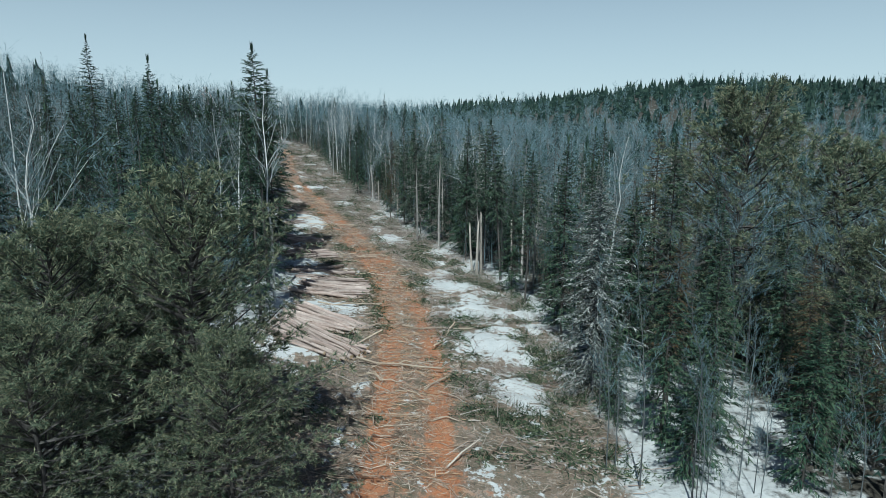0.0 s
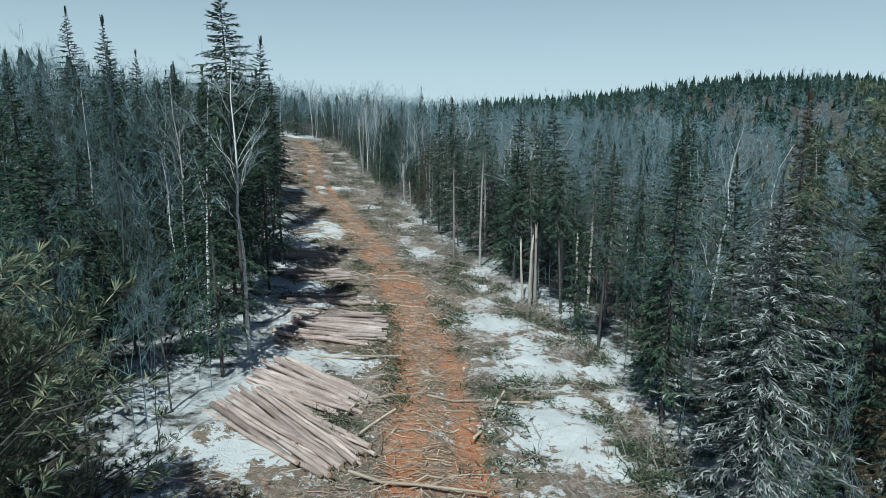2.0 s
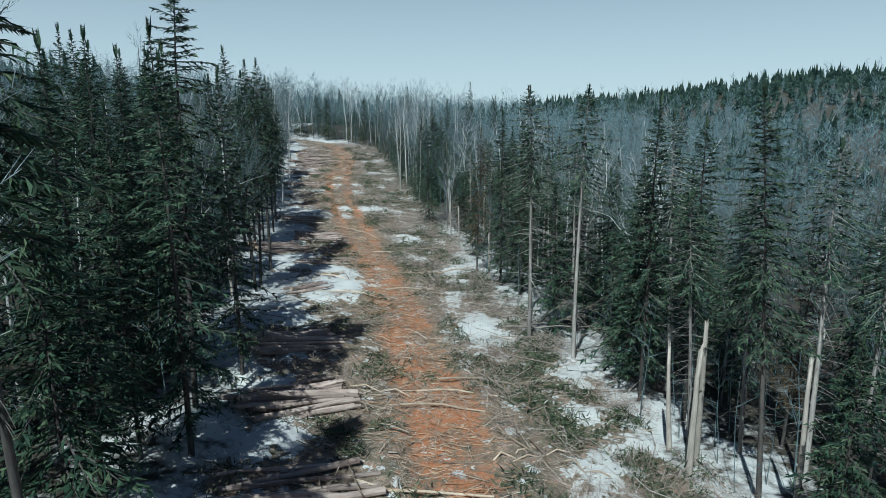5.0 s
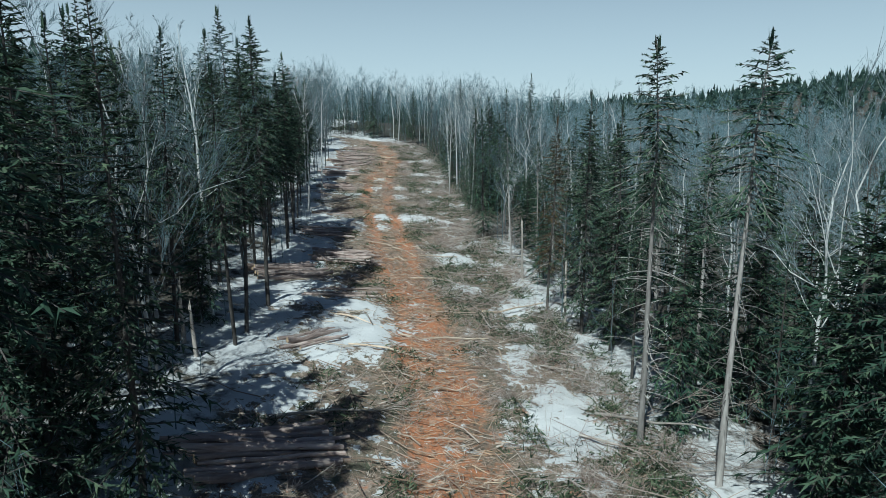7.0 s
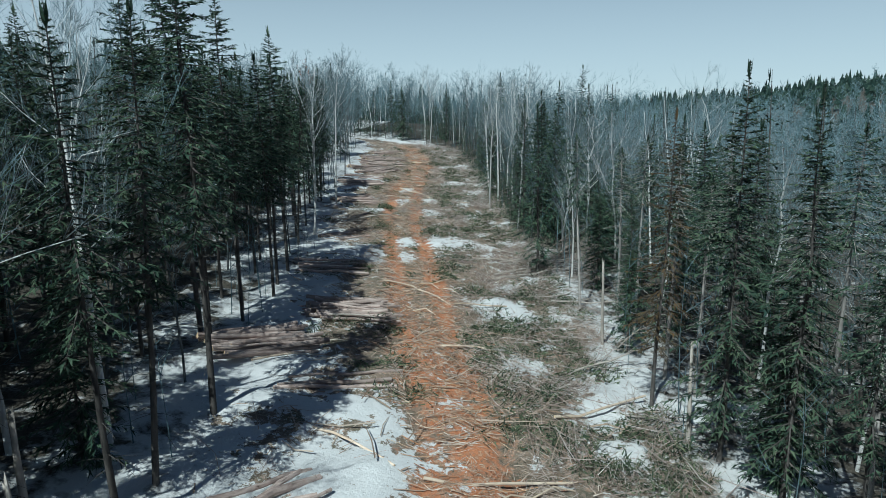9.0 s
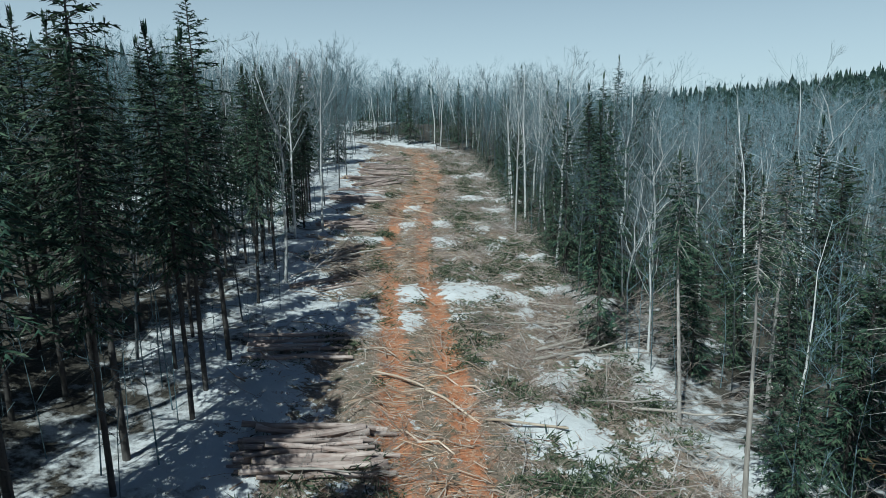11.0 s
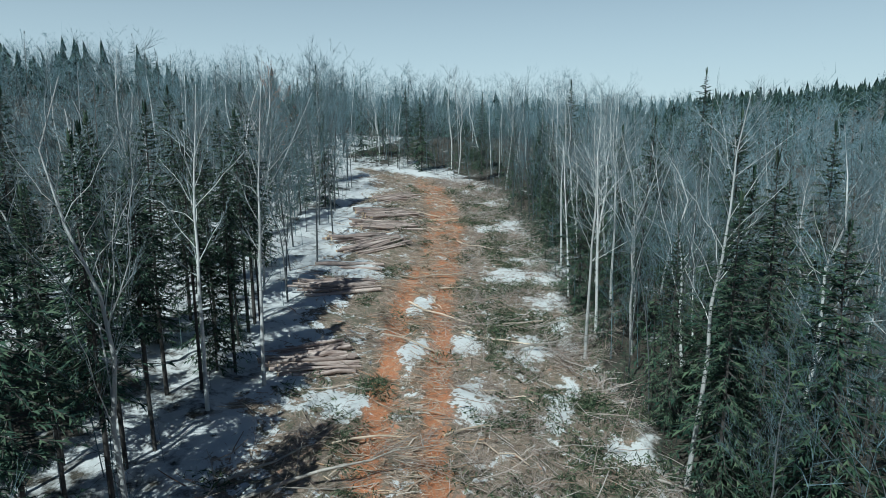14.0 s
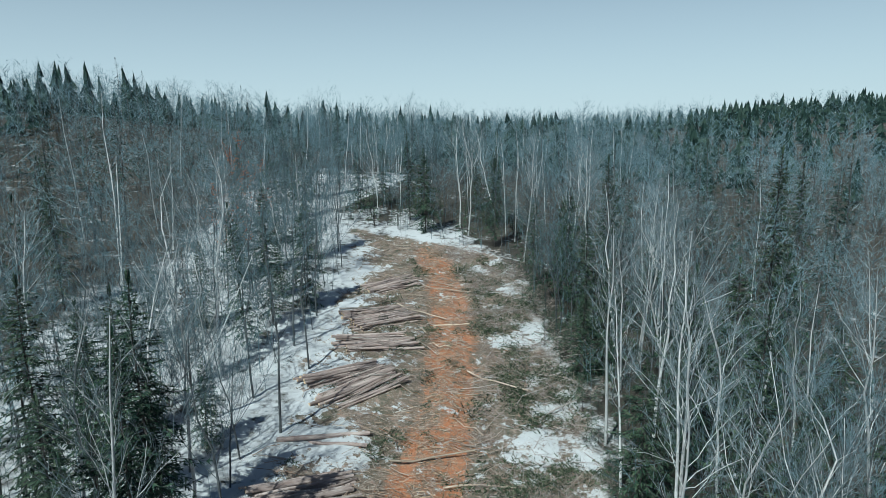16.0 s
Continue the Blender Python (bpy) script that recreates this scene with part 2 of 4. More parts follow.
# ---- ground ----
def graded(lo, hi, step, far):
    """Even steps from lo to hi, growing steps out to far on both sides."""
    core = np.arange(lo, hi, step)
    out, s, g = [], 0.0, step
    while s < far:
        g *= 1.16
        s += g
        out.append(s)
    out = np.array(out)
    return np.concatenate((core[0] - out[::-1], core, core[-1] + out))


gx, gy = graded(-52, 14, 0.42, 2600), graded(14, 150, 0.48, 2600)
X, Y = np.meshgrid(gx, gy)
Z = ground_height(X, Y)
nx, ny = len(gx), len(gy)
a_ = (np.arange(ny - 1)[:, None] * nx + np.arange(nx - 1)[None, :]).ravel()
ground_me = mesh("ground", np.stack((X, Y, Z), -1).reshape(-1, 3), np.stack((a_, a_ + 1, a_ + 1 + nx, a_ + nx), -1), [], smooth=True)
u_ = X - middle(Y)
clear = np.clip(inside(X, Y) / 1.6 + 0.3, 0, 1)
trail = np.clip(1.12 - np.abs(u_ + 0.7 * waves(X, Y, 6, 21)) / (1.75 + 0.5 * waves(X, Y, 9, 22)), 0, 1) * clear
twin = np.interp(Y, [18, 24, 38, 44, 78, 84, 116, 124], [0.75, 0.8, 0.6, 0.1, 0.1, 1, 1, 0.1])       # here two wheel ruts with slash and snow between them
trail = trail * (1 - 0.85 * twin) + twin * clear * 0.85 * rut(X, Y)
fade = np.interp(Y, [0, 18, 26, 150, 158], [0.6, 0.9, 1, 1, 0])
# deep: more bare litter away from the edges, partly painted shade of the canopy
for key, val in (("clear", clear), ("trail", trail * fade), ("rut", rut(X, Y) * clear * fade * (0.4 + 0.6 * twin)), ("patch", snow_patch(X, Y)), ("deep", np.clip((-inside(X, Y) - np.where((X < left_edge(Y)) & (Y > 103), 14, np.where((X > right_edge(Y)) & (Y < 34), 6, np.where((X > right_edge(Y)) & (Y > 100), -3, 1)))) / 5, 0, 1))):
    at = ground_me.attributes.new(key, "FLOAT", "POINT")
    at.data.foreach_set("value", val.ravel().astype(np.float32))


def ground_material():
    m, nd, lk, b = material("forest_ground", 0.85, 0.2)

    def attr(name):
        n = nd.new("ShaderNodeAttribute")
        n.attribute_name = name
        return n.outputs["Fac"]
    big, mid, fine = noise_node(nd, lk, 0.35, 5), noise_node(nd, lk, 1.7, 6, 0.65), noise_node(nd, lk, 11.0, 6, 0.7)
    snow = ramp(nd, [(0.2, (0.54, 0.535, 0.53)), (0.8, (0.665, 0.655, 0.645))])
    lk.new(mid, snow.inputs[0])
    litter = ramp(nd, [(0.3, (0.03, 0.028, 0.024)), (0.55, (0.075, 0.065, 0.052)), (0.75, (0.16, 0.14, 0.115))])
    lk.new(fine, litter.inputs[0])
    # the near-black stop paints the dark gaps between sticks into the ground colour
    slash = ramp(nd, [(0.12, (0.03, 0.029, 0.022)), (0.3, (0.1, 0.09, 0.066)), (0.42, (0.27, 0.195, 0.148)), (0.52, (0.12, 0.105, 0.078)), (0.6, (0.4, 0.32, 0.265)), (0.72, (0.24, 0.17, 0.125)), (0.88, (0.72, 0.66, 0.6))])
    rough = noise_node(nd, lk, 2.4, 8, 0.78)
    lk.new(maths(nd, lk, "MULTIPLY_ADD", maths(nd, lk, "MULTIPLY_ADD", rough, 0.7, maths(nd, lk, "MULTIPLY", fine, 0.3)), 2.3, -0.65), slash.inputs[0])
    chips = ramp(nd, [(0.12, (0.1, 0.045, 0.025)), (0.32, (0.34, 0.12, 0.05)), (0.46, (0.52, 0.215, 0.1)), (0.55, (0.25, 0.11, 0.06)), (0.63, (0.56, 0.35, 0.22)), (0.72, (0.37, 0.185, 0.11)), (0.86, (0.76, 0.64, 0.53))])
    lk.new(maths(nd, lk, "MULTIPLY_ADD", maths(nd, lk, "MULTIPLY_ADD", noise_node(nd, lk, 3.1, 8, 0.78), 0.7, maths(nd, lk, "MULTIPLY", fine, 0.3)), 2.3, -0.65), chips.inputs[0])
    # forest floor: snow with bare litter; the deep share also paints in canopy shade
    bare = maths(nd, lk, "MULTIPLY_ADD", maths(nd, lk, "ADD", maths(nd, lk, "MULTIPLY", big, 0.45), maths(nd, lk, "MULTIPLY", mid, 0.55)), 9.0, maths(nd, lk, "MULTIPLY_ADD", attr("deep"), 1.5, -4.5), clamp=True)
    forest = mix(nd, lk, bare, snow.outputs[0], litter.outputs[0])
    # clearing: slash litter, chips on the trail, patches of snow with ragged edges
    t = maths(nd, lk, "ADD", attr("trail"), maths(nd, lk, "MULTIPLY_ADD", rough, 4.4, -2.22))
    t = maths(nd, lk, "ADD", t, maths(nd, lk, "MULTIPLY", attr("rut"), 0.85))
    t = maths(nd, lk, "MULTIPLY", maths(nd, lk, "MULTIPLY_ADD", t, 1.7, -0.45, clamp=True), 0.9)
    dark = maths(nd, lk, "MULTIPLY_ADD", noise_node(nd, lk, 0.9, 6, 0.7), 5.0, -2.4, clamp=True)
    heap = mix(nd, lk, maths(nd, lk, "MULTIPLY", dark, 0.85), slash.outputs[0], (0.07, 0.082, 0.052))
    strip = mix(nd, lk, t, heap, chips.outputs[0])
    p = maths(nd, lk, "ADD", attr("patch"), maths(nd, lk, "MULTIPLY_ADD", noise_node(nd, lk, 2.3, 7, 0.72), 3.6, -1.8))
    p = maths(nd, lk, "ADD", p, maths(nd, lk, "MULTIPLY_ADD", fine, 0.9, -0.45))
    p = maths(nd, lk, "ADD", p, maths(nd, lk, "MULTIPLY_ADD", noise_node(nd, lk, 0.75, 5, 0.65), 2.9, -1.36, clamp=True))
    p = maths(nd, lk, "SUBTRACT", p, maths(nd, lk, "MULTIPLY", attr("rut"), 0.8))
    p = maths(nd, lk, "MULTIPLY_ADD", p, 7.0, -3.2, clamp=True)
    strip = mix(nd, lk, p, strip, snow.outputs[0])
    c = maths(nd, lk, "MULTIPLY_ADD", maths(nd, lk, "ADD", attr("clear"), maths(nd, lk, "MULTIPLY_ADD", mid, 0.8, -0.4)), 4.0, -1.5, clamp=True)
    lk.new(mix(nd, lk, c, forest, strip), b.inputs["Base Color"])
    bump(nd, lk, b, maths(nd, lk, "ADD", maths(nd, lk, "MULTIPLY", mid, 0.6), maths(nd, lk, "MULTIPLY", fine, 0.4)), 0.8, 0.12)
    return m


ground_me.materials.append(ground_material())
tagged(new("ground", ground_me), "snowy forest floor with an orange chip-strewn cut strip", "ground", kind="structure")


# ---- branches and sprays ----
def unit(v):
    return v / np.maximum(np.linalg.norm(v, axis=-1, keepdims=True), 1e-9)


def limbs(points, radii, sides=3):
    """Tapered tubes: points (n, k, 3), radii (n, k)."""
    n, k, _ = points.shape
    d = np.empty_like(points)
    d[:, 1:-1] = points[:, 2:] - points[:, :-2]
    d[:, 0], d[:, -1] = points[:, 1] - points[:, 0], points[:, -1] - points[:, -2]
    d = unit(d)
    ref = np.where(np.abs(d[..., 2:3]) > 0.9, np.array([1.0, 0, 0]), np.array([0, 0, 1.0]))
    s = unit(np.cross(d, ref))
    w = np.cross(d, s)
    a = np.arange(sides) * 6.28319 / sides
    ring = points[:, :, None] + radii[:, :, None, None] * (s[:, :, None] * np.cos(a)[:, None] + w[:, :, None] * np.sin(a)[:, None])
    v = ring.reshape(-1, 3)
    i = np.arange(n)[:, None, None] * k * sides + np.arange(k - 1)[None, :, None] * sides
    j, jn = np.arange(sides), (np.arange(sides) + 1) % sides
    f = np.stack((i + j, i + jn, i + sides + jn, i + sides + j), -1).reshape(-1, 4)
    return v, f


def kites(base, way, side, length, width, sag):
    """Pointed sprays of needles."""
    length, width = length[:, None], width[:, None]
    m = base + way * length * 0.5
    tip = base + way * length
    tip[:, 2] -= sag * length[:, 0]
    v = np.stack((base, m + side * width, tip, m - side * width), 1).reshape(-1, 3)
    return v, np.arange(len(v)).reshape(-1, 4)


def forks(base, way, side, length, width, sag):
    """Needle sprays as two slim pointed sprigs from one twig."""
    length, width = length[:, None], width[:, None]
    a, c = base + way * length + side * width * 1.7, base + way * length * 0.88 - side * width * 1.7
    a[:, 2] -= sag * length[:, 0]
    c[:, 2] -= sag * length[:, 0]
    v = np.stack((base, a, base + way * length * 0.52, c), 1).reshape(-1, 3)
    return v, np.arange(len(v)).reshape(-1, 4)


def turned(d, g, spread):
    """Directions d bent at random by about spread radians."""
    return unit(d + g.normal(0, 1, d.shape) * spread)


def stem(g, h, r, bend=0.02, sides=6, k=7, tip=0.12):
    t = np.linspace(0, 1, k)
    p = np.zeros((1, k, 3))
    w = np.cumsum(g.normal(0, bend * h, (k, 2)), 0) * t[:, None]
    p[0, :, :2], p[0, :, 2] = w, t * h
    p[0, 0, 2] = -0.25
    return p, r * (1 - t * (1 - tip))[None, :]


def along(p, t):
    """Points at fractions t of a stem."""
    k = p.shape[1] - 1
    i = np.clip((t * k).astype(int), 0, k - 1)
    f = (t * k - i)[:, None]
    return p[0, i] * (1 - f) + p[0, i + 1] * f


def conifer(seed, h, r, base=0.15, branches=105, sprays=15, full=1.0, slim=1.0, gaps=0.15, wide=1.0, most=0.38, thick=0.0078):
    """A spruce or fir: a straight stem, and whorls of drooping boughs made of needle sprays. Gives trunk, boughs and sprays."""
    g = np.random.default_rng(seed)
    p, rad = stem(g, h, thick * h, 0.006, 6, 6, 0.08)
    trunk = limbs(p, rad, 6)
    t = base + (1 - base) * ((np.arange(branches) + g.random(branches) * 0.8) / branches) ** 0.88
    t = np.clip(t, 0, 0.995)
    u = (t - base) / (1 - base)
    taper = np.minimum(1.0, (1 - u) * 5.5 + 0.12)        # drawn out to a point
    prof = np.minimum(1.0, (1 - u) ** slim * 1.1 + 0.03) * np.minimum(1, 0.55 + u * 3) * taper
    keep = g.random(branches) > gaps * (1 - u)
    length = r * prof * g.uniform(0.6, 1.25, branches)
    az = np.arange(branches) * 2.39996 + g.normal(0, 0.4, branches)
    pitch = np.radians(-16 + 52 * u ** 2) + g.normal(0, 0.13, branches)
    d = np.stack((np.cos(az) * np.cos(pitch), np.sin(az) * np.cos(pitch), np.sin(pitch)), -1)
    a = along(p, t)
    a, d, length, u, az, taper = a[keep], d[keep], length[keep], u[keep], az[keep], taper[keep]
    m = a + d * length[:, None] * 0.5 - np.array([0, 0, 0.03]) * length[:, None]
    e = a + d * length[:, None]
    e[:, 2] -= 0.1 * length
    sticks = limbs(np.stack((a, m, e), 1), np.stack((0.01 + 0.012 * length, 0.008 + 0.005 * length, 0 * length + 0.004), 1), 3)
    if base > 0.3:       # dead twigs on the bare lower stem
        k = 34 if base < 0.6 else 95
        t2, b2 = g.uniform(0.12, base + 0.05, k), g.uniform(0, 6.283, k)
        q, w2 = along(p, t2), np.stack((np.cos(b2), np.sin(b2), g.normal(-0.15, 0.2, k)), -1)
        l2 = g.uniform(0.25, 1.0 if base < 0.6 else 1.5, k)[:, None]
        twigs = limbs(np.stack((q, q + w2 * l2 * 0.5, q + w2 * l2 - np.array([0, 0, 0.12]) * l2), 1), np.tile((0.012, 0.008, 0.003), (k, 1)), 3)
        sticks = joined([sticks, twigs])
    n = len(a)
    s = np.clip((np.arange(sprays)[None, :] + g.random((n, sprays))) / sprays, 0, 1) * 0.9 + 0.1
    pos = a[:, None] + d[:, None] * (s * length[:, None])[..., None]
    pos[..., 2] -= 0.1 * s ** 2 * length[:, None]
    out = np.stack((-np.sin(az), np.cos(az), 0 * az), -1)
    sgn = np.where((np.arange(sprays) % 2)[None, :] == 0, 1.0, -1.0) * g.uniform(0.2, 1.3, (n, sprays))
    w = unit(d[:, None] * 0.9 + out[:, None] * sgn[..., None] + g.normal(0, 0.2, (n, sprays, 3)) - np.array([0, 0, 0.16]))
    sl = np.minimum(0.12 + (0.4 - 0.28 * s) * length[:, None] * g.uniform(0.5, 1.3, s.shape), most) * full * (0.55 + 0.45 * (1 - u[:, None]) ** 0.5) * (0.35 + 0.65 * taper[:, None])
    side = unit(np.cross(w, np.array([0, 0, 1.0])) + g.normal(0, 0.45, w.shape))
    crown = forks(pos.reshape(-1, 3), w.reshape(-1, 3), side.reshape(-1, 3), sl.ravel(), (wide * (0.014 + sl * g.uniform(0.06, 0.13, s.shape))).ravel(), 0.12)
    q = unit(np.array([[0.1, 0.05, 1.0], [-0.08, 0.1, 1.0], [0.02, -0.12, 1.0]]))
    top = kites(np.repeat(along(p, np.array([0.95])), 3, 0), q, unit(np.cross(q, np.array([[1.0, 0, 0], [0, 1, 0], [1, 1, 0]]))), np.full(3, 0.055 * h), np.full(3, 0.004 * h), 0.0)
    return trunk, sticks, joined([crown, top])


def pine(seed, h, r, base=0.2, branches=46, subs=9, tufts=4, needles=10, thick=0.016):
    """A white pine: long uneven boughs with side branchlets that end in tufts of needles."""
    g = np.random.default_rng(seed)
    p, rad = stem(g, h, thick * h, 0.006, 7, 7, 0.1)
    trunk = limbs(p, rad, 7)
    t = base + (1 - base) * ((np.arange(branches) + g.random(branches)) / branches)
    t = np.clip(t, 0, 0.99)
    u = (t - base) / (1 - base)
    length = r * np.minimum(1, (1 - u) ** 0.6 + 0.12) * g.uniform(0.55, 1.2, branches)
    az = np.arange(branches) * 2.39996 + g.normal(0, 0.5, branches)
    pitch = np.radians(2 + 38 * u) + g.normal(0, 0.15, branches)
    d = np.stack((np.cos(az) * np.cos(pitch), np.sin(az) * np.cos(pitch), np.sin(pitch)), -1)
    a = along(p, t)
    e = a + d * length[:, None] + np.array([0, 0, 0.12]) * length[:, None]
    m = (a + e) / 2 - np.array([0, 0, 0.06]) * length[:, None]
    boughs = limbs(np.stack((a, m, e), 1), np.stack((0.02 + 0.012 * length, 0.015 + 0.006 * length, 0 * length + 0.006), 1), 3)
    s = np.clip((np.arange(subs)[None, :] + g.random((branches, subs))) / subs, 0, 1) * 0.8 + 0.2
    root = a[:, None] * (1 - s[..., None]) + e[:, None] * s[..., None]
    out = np.stack((-np.sin(az), np.cos(az), 0 * az), -1)
    hand = np.where((np.arange(subs) % 2)[None, :] == 0, 1.0, -1.0) * g.uniform(0.3, 1.2, (branches, subs))
    w = unit(d[:, None] * 0.8 + out[:, None] * hand[..., None] + g.normal(0, 0.22, root.shape) + np.array([0, 0, 0.14]))
    sl = (0.2 + (0.42 - 0.22 * s) * length[:, None] * g.uniform(0.5, 1.2, s.shape)).ravel()
    root, w = root.reshape(-1, 3), w.reshape(-1, 3)
    shoots = limbs(np.stack((root, root + w * sl[:, None]), 1), np.stack((0.011 + 0 * sl, 0.005 + 0 * sl), 1), 3)
    f = np.clip((np.arange(tufts)[None, :] + g.random((len(sl), tufts))) / tufts, 0, 1) * 0.5 + 0.52
    at = (root[:, None] + w[:, None] * (f * sl[:, None])[..., None]).reshape(-1, 3) + g.normal(0, 0.07, (len(sl) * tufts, 3))
    at, way = np.repeat(at, needles, 0), np.repeat(np.repeat(w, tufts, 0), needles, 0)
    way = unit(way * 0.75 + g.normal(0, 0.6, at.shape) + np.array([0, 0, 0.3]))
    ln = g.uniform(0.12, 0.25, len(at))
    return trunk, joined([boughs, shoots]), kites(at, way, unit(np.cross(way, g.normal(0, 1, way.shape))), ln, ln * g.uniform(0.045, 0.08, len(at)), 0.1)


def grow(g, a, d, c, length, radius, n, lo, hi, angle, lift, short, thin):
    """A generation of side branches on branches that run from a along d and bend by c."""
    k = len(a)
    s = g.uniform(lo, hi, (k, n))
    pos = a[:, None] + length[:, None, None] * (d[:, None] * s[..., None] + c[:, None] * (s ** 2)[..., None])
    w = unit(unit(d[:, None] + 2 * c[:, None] * s[..., None]) * math.cos(angle) + unit(g.normal(0, 1, (k, n, 3))) * math.sin(angle) + np.array([0, 0, lift]))
    ln = length[:, None] * short * g.uniform(0.5, 1.3, (k, n)) * (1.15 - 0.5 * s)
    return pos.reshape(-1, 3), w.reshape(-1, 3), ln.ravel(), np.repeat(radius * thin, n)


def bare_tree(seed, h, r=0.09, first=0.35, limb=11, sub=6, twig=5, spread=0.45, reach=0.34, forked=True, twig_r=0.005, bend=0.022):
    """A leafless hardwood: stem, limbs, branches and twigs."""
    g = np.random.default_rng(seed)
    p, rad = stem(g, h, r, bend, 6, 9, 0.1)
    trunk, boughs = limbs(p, rad, 6), []
    t = np.sort(g.uniform(first, 0.98, limb))
    az = np.arange(limb) * 2.39996 + g.normal(0, 0.7, limb)
    up = g.uniform(0.35, 1.9, limb)
    d = unit(np.stack((np.cos(az) * spread, np.sin(az) * spread, up * 0.5), -1))
    a, ln, rd = along(p, t), h * reach * (1.2 - 0.8 * t) * g.uniform(0.45, 1.25, limb), r * (1 - 0.88 * t) * 0.28
    if forked:       # leaders that part from the stem and climb nearly as high
        k = np.arange(3) * 2
        ln[k] = h * (1 - t[k]) * g.uniform(0.5, 0.85, 3)
        rd[k] = r * (1 - 0.88 * t[k]) * 0.38
        d[k] = unit(d[k] + np.array([0, 0, 0.55]))
    made = []
    for k, (n, lo, hi, ang, lift, short, thin) in enumerate(((sub, 0.2, 1.0, 0.6, 0.2, 0.48, 0.5), (twig, 0.15, 1.0, 0.6, 0.12, 0.52, 0.5), (0, 0, 0, 0, 0, 0, 0))):
        c = g.normal(0, 0.13, a.shape) + np.array([0, 0, 0.12])
        rr = np.maximum(rd, twig_r)
        q = (0, 0.2, 0.4, 0.6, 0.8, 1.0) if k == 0 else (0, 0.5, 1.0) if k == 1 else (0, 1.0)
        pts = np.stack([a + ln[:, None] * (d * s + c * s * s) for s in q], 1)
        if k < 2:        # kinks
            pts[:, 1:] += g.normal(0, 0.017 if k == 0 else 0.035, pts[:, 1:].shape) * ln[:, None, None]
        if k == 2:       # the last twigs are flat slips
            across = unit(np.cross(d, g.normal(0, 1, d.shape))) * (1.25 * rr)[:, None]
            tube = np.stack((a - across, a + across, pts[:, 1] + across * 0.35, pts[:, 1] - across * 0.35), 1).reshape(-1, 3), np.arange(4 * len(a)).reshape(-1, 4)
        else:
            tube = limbs(pts, np.stack([rr * (1 - 0.62 * s) for s in q], 1), 4 if k == 0 else 3)
        (boughs if k == 0 else made).append(tube)
        if n:
            a, d, ln, rd = grow(g, a, d, c, ln, rd, n, lo, hi, ang, lift, short, thin)
    return trunk, joined(boughs), joined(made)


def thing(name, label, category, group=""):
    return tagged(new(name), label, category, group)


def part(name, me, parent, label=""):
    ob = new(name, me)
    ob.parent = parent
    if label:
        ob["label"] = label
    return ob


def tree(name, label, built, bark, leaf, group):
    """A tree of two parts, a trunk and a crown of boughs and sprays or twigs."""
    (tv, tf), (bv, bf), (cv, cf) = built
    root = thing(name, label, "tree", group)
    part("trunk", mesh("trunk", tv, tf, [bark], smooth=True), root)
    v, f = joined([(bv, bf), (cv, cf)])
    part("crown", mesh("crown", v, f, [bark, leaf], np.repeat((0, 1), (len(bf), len(cf)))), root)
    return root


def beech(seed):
    """A bare hardwood that has kept some rusty leaves on its outer twigs."""
    built = bare_tree(seed, 10.0, 0.06, 0.24, 22, 7, 8, 0.42, 0.33, True, 0.004, 0.024)
    root = tree("beech_tree", "grey hardwood with a few dry rusty leaves kept on its twigs", built, GREY, GREY_TWIG, "bare trees")
    g = np.random.default_rng(seed)
    v = built[2][0]
    v = v[(v[:, 0] < 0.3) & (v[:, 2] > 5.5)]
    at = v[g.integers(0, len(v), 900)]
    w = unit(g.normal(0, 1, at.shape) - np.array([0, 0, 0.5]))
    ln = g.uniform(0.06, 0.11, len(at))
    part("leaves", mesh("leaves", *kites(at, w, unit(np.cross(w, g.normal(0, 1, w.shape))), ln, 0.35 * ln, 0.1), [RUST]), root, "rusty dry leaves")
    return root


KINDS = {}


def kind(key, variants):
    KINDS[key] = [[v, False] for v in variants]


def plant(key, x, y, scale=1.0, turn=0.0, lean=(0.0, 0.0), which=None, stretch=1.0):
    """Sets a tree of that kind on the ground, its first one as built, the next as copies."""
    pool = KINDS[key]
    slot = pool[(int(abs(x * 13 + y * 7)) if which is None else which) % len(pool)]
    m = Matrix.LocRotScale((x, y, float(ground_height(np.array(x), np.array(y))) - 0.05), Euler((radians(lean[0]), radians(lean[1]), turn)), (scale, scale, scale * stretch))
    if not slot[1]:
        slot[0], slot[1] = slot[0](), True
        slot[0].matrix_basis = m
        return slot[0]
    ob = copy_thing(slot[0], Matrix.Identity(4))
    ob.matrix_basis = m
    return ob


kind("spruce", [lambda s=s: tree("spruce_tree", "dark green narrow spruce with drooping boughs in snow", conifer(s, 12.0, 1.75, 0.1, 185, 15, 1.0, 0.8, 0.1, 1.5, 0.32), BARK, SPRUCE, "conifers") for s in (1, 2, 3)])
kind("high_spruce", [lambda s=s: tree("spruce_tree", "tall spruce with bare lower trunk and dark top", conifer(s, 12.5, 1.65, 0.4, 150, 15, 1.0, 0.75, 0.15, 1.45, 0.32), BARK, SPRUCE, "conifers") for s in (4, 5)])
kind("pole_spruce", [lambda s=s: tree("spruce_tree", "tall spruce with a long pale trunk and dead side twigs", conifer(s, 12.6, 1.6, 0.62, 100, 14, 1.0, 0.7, 0.15, 1.4, 0.32, 0.0092), PALEBARK, SPRUCE, "conifers") for s in (16, 17)])
kind("fir", [lambda s=s: tree("fir_tree", "dense green balsam fir with layered boughs", conifer(s, 9.0, 2.0, 0.05, 160, 14, 1.12, 0.75, 0.06, 1.45), BARK, FIR, "conifers") for s in (6, 7)])
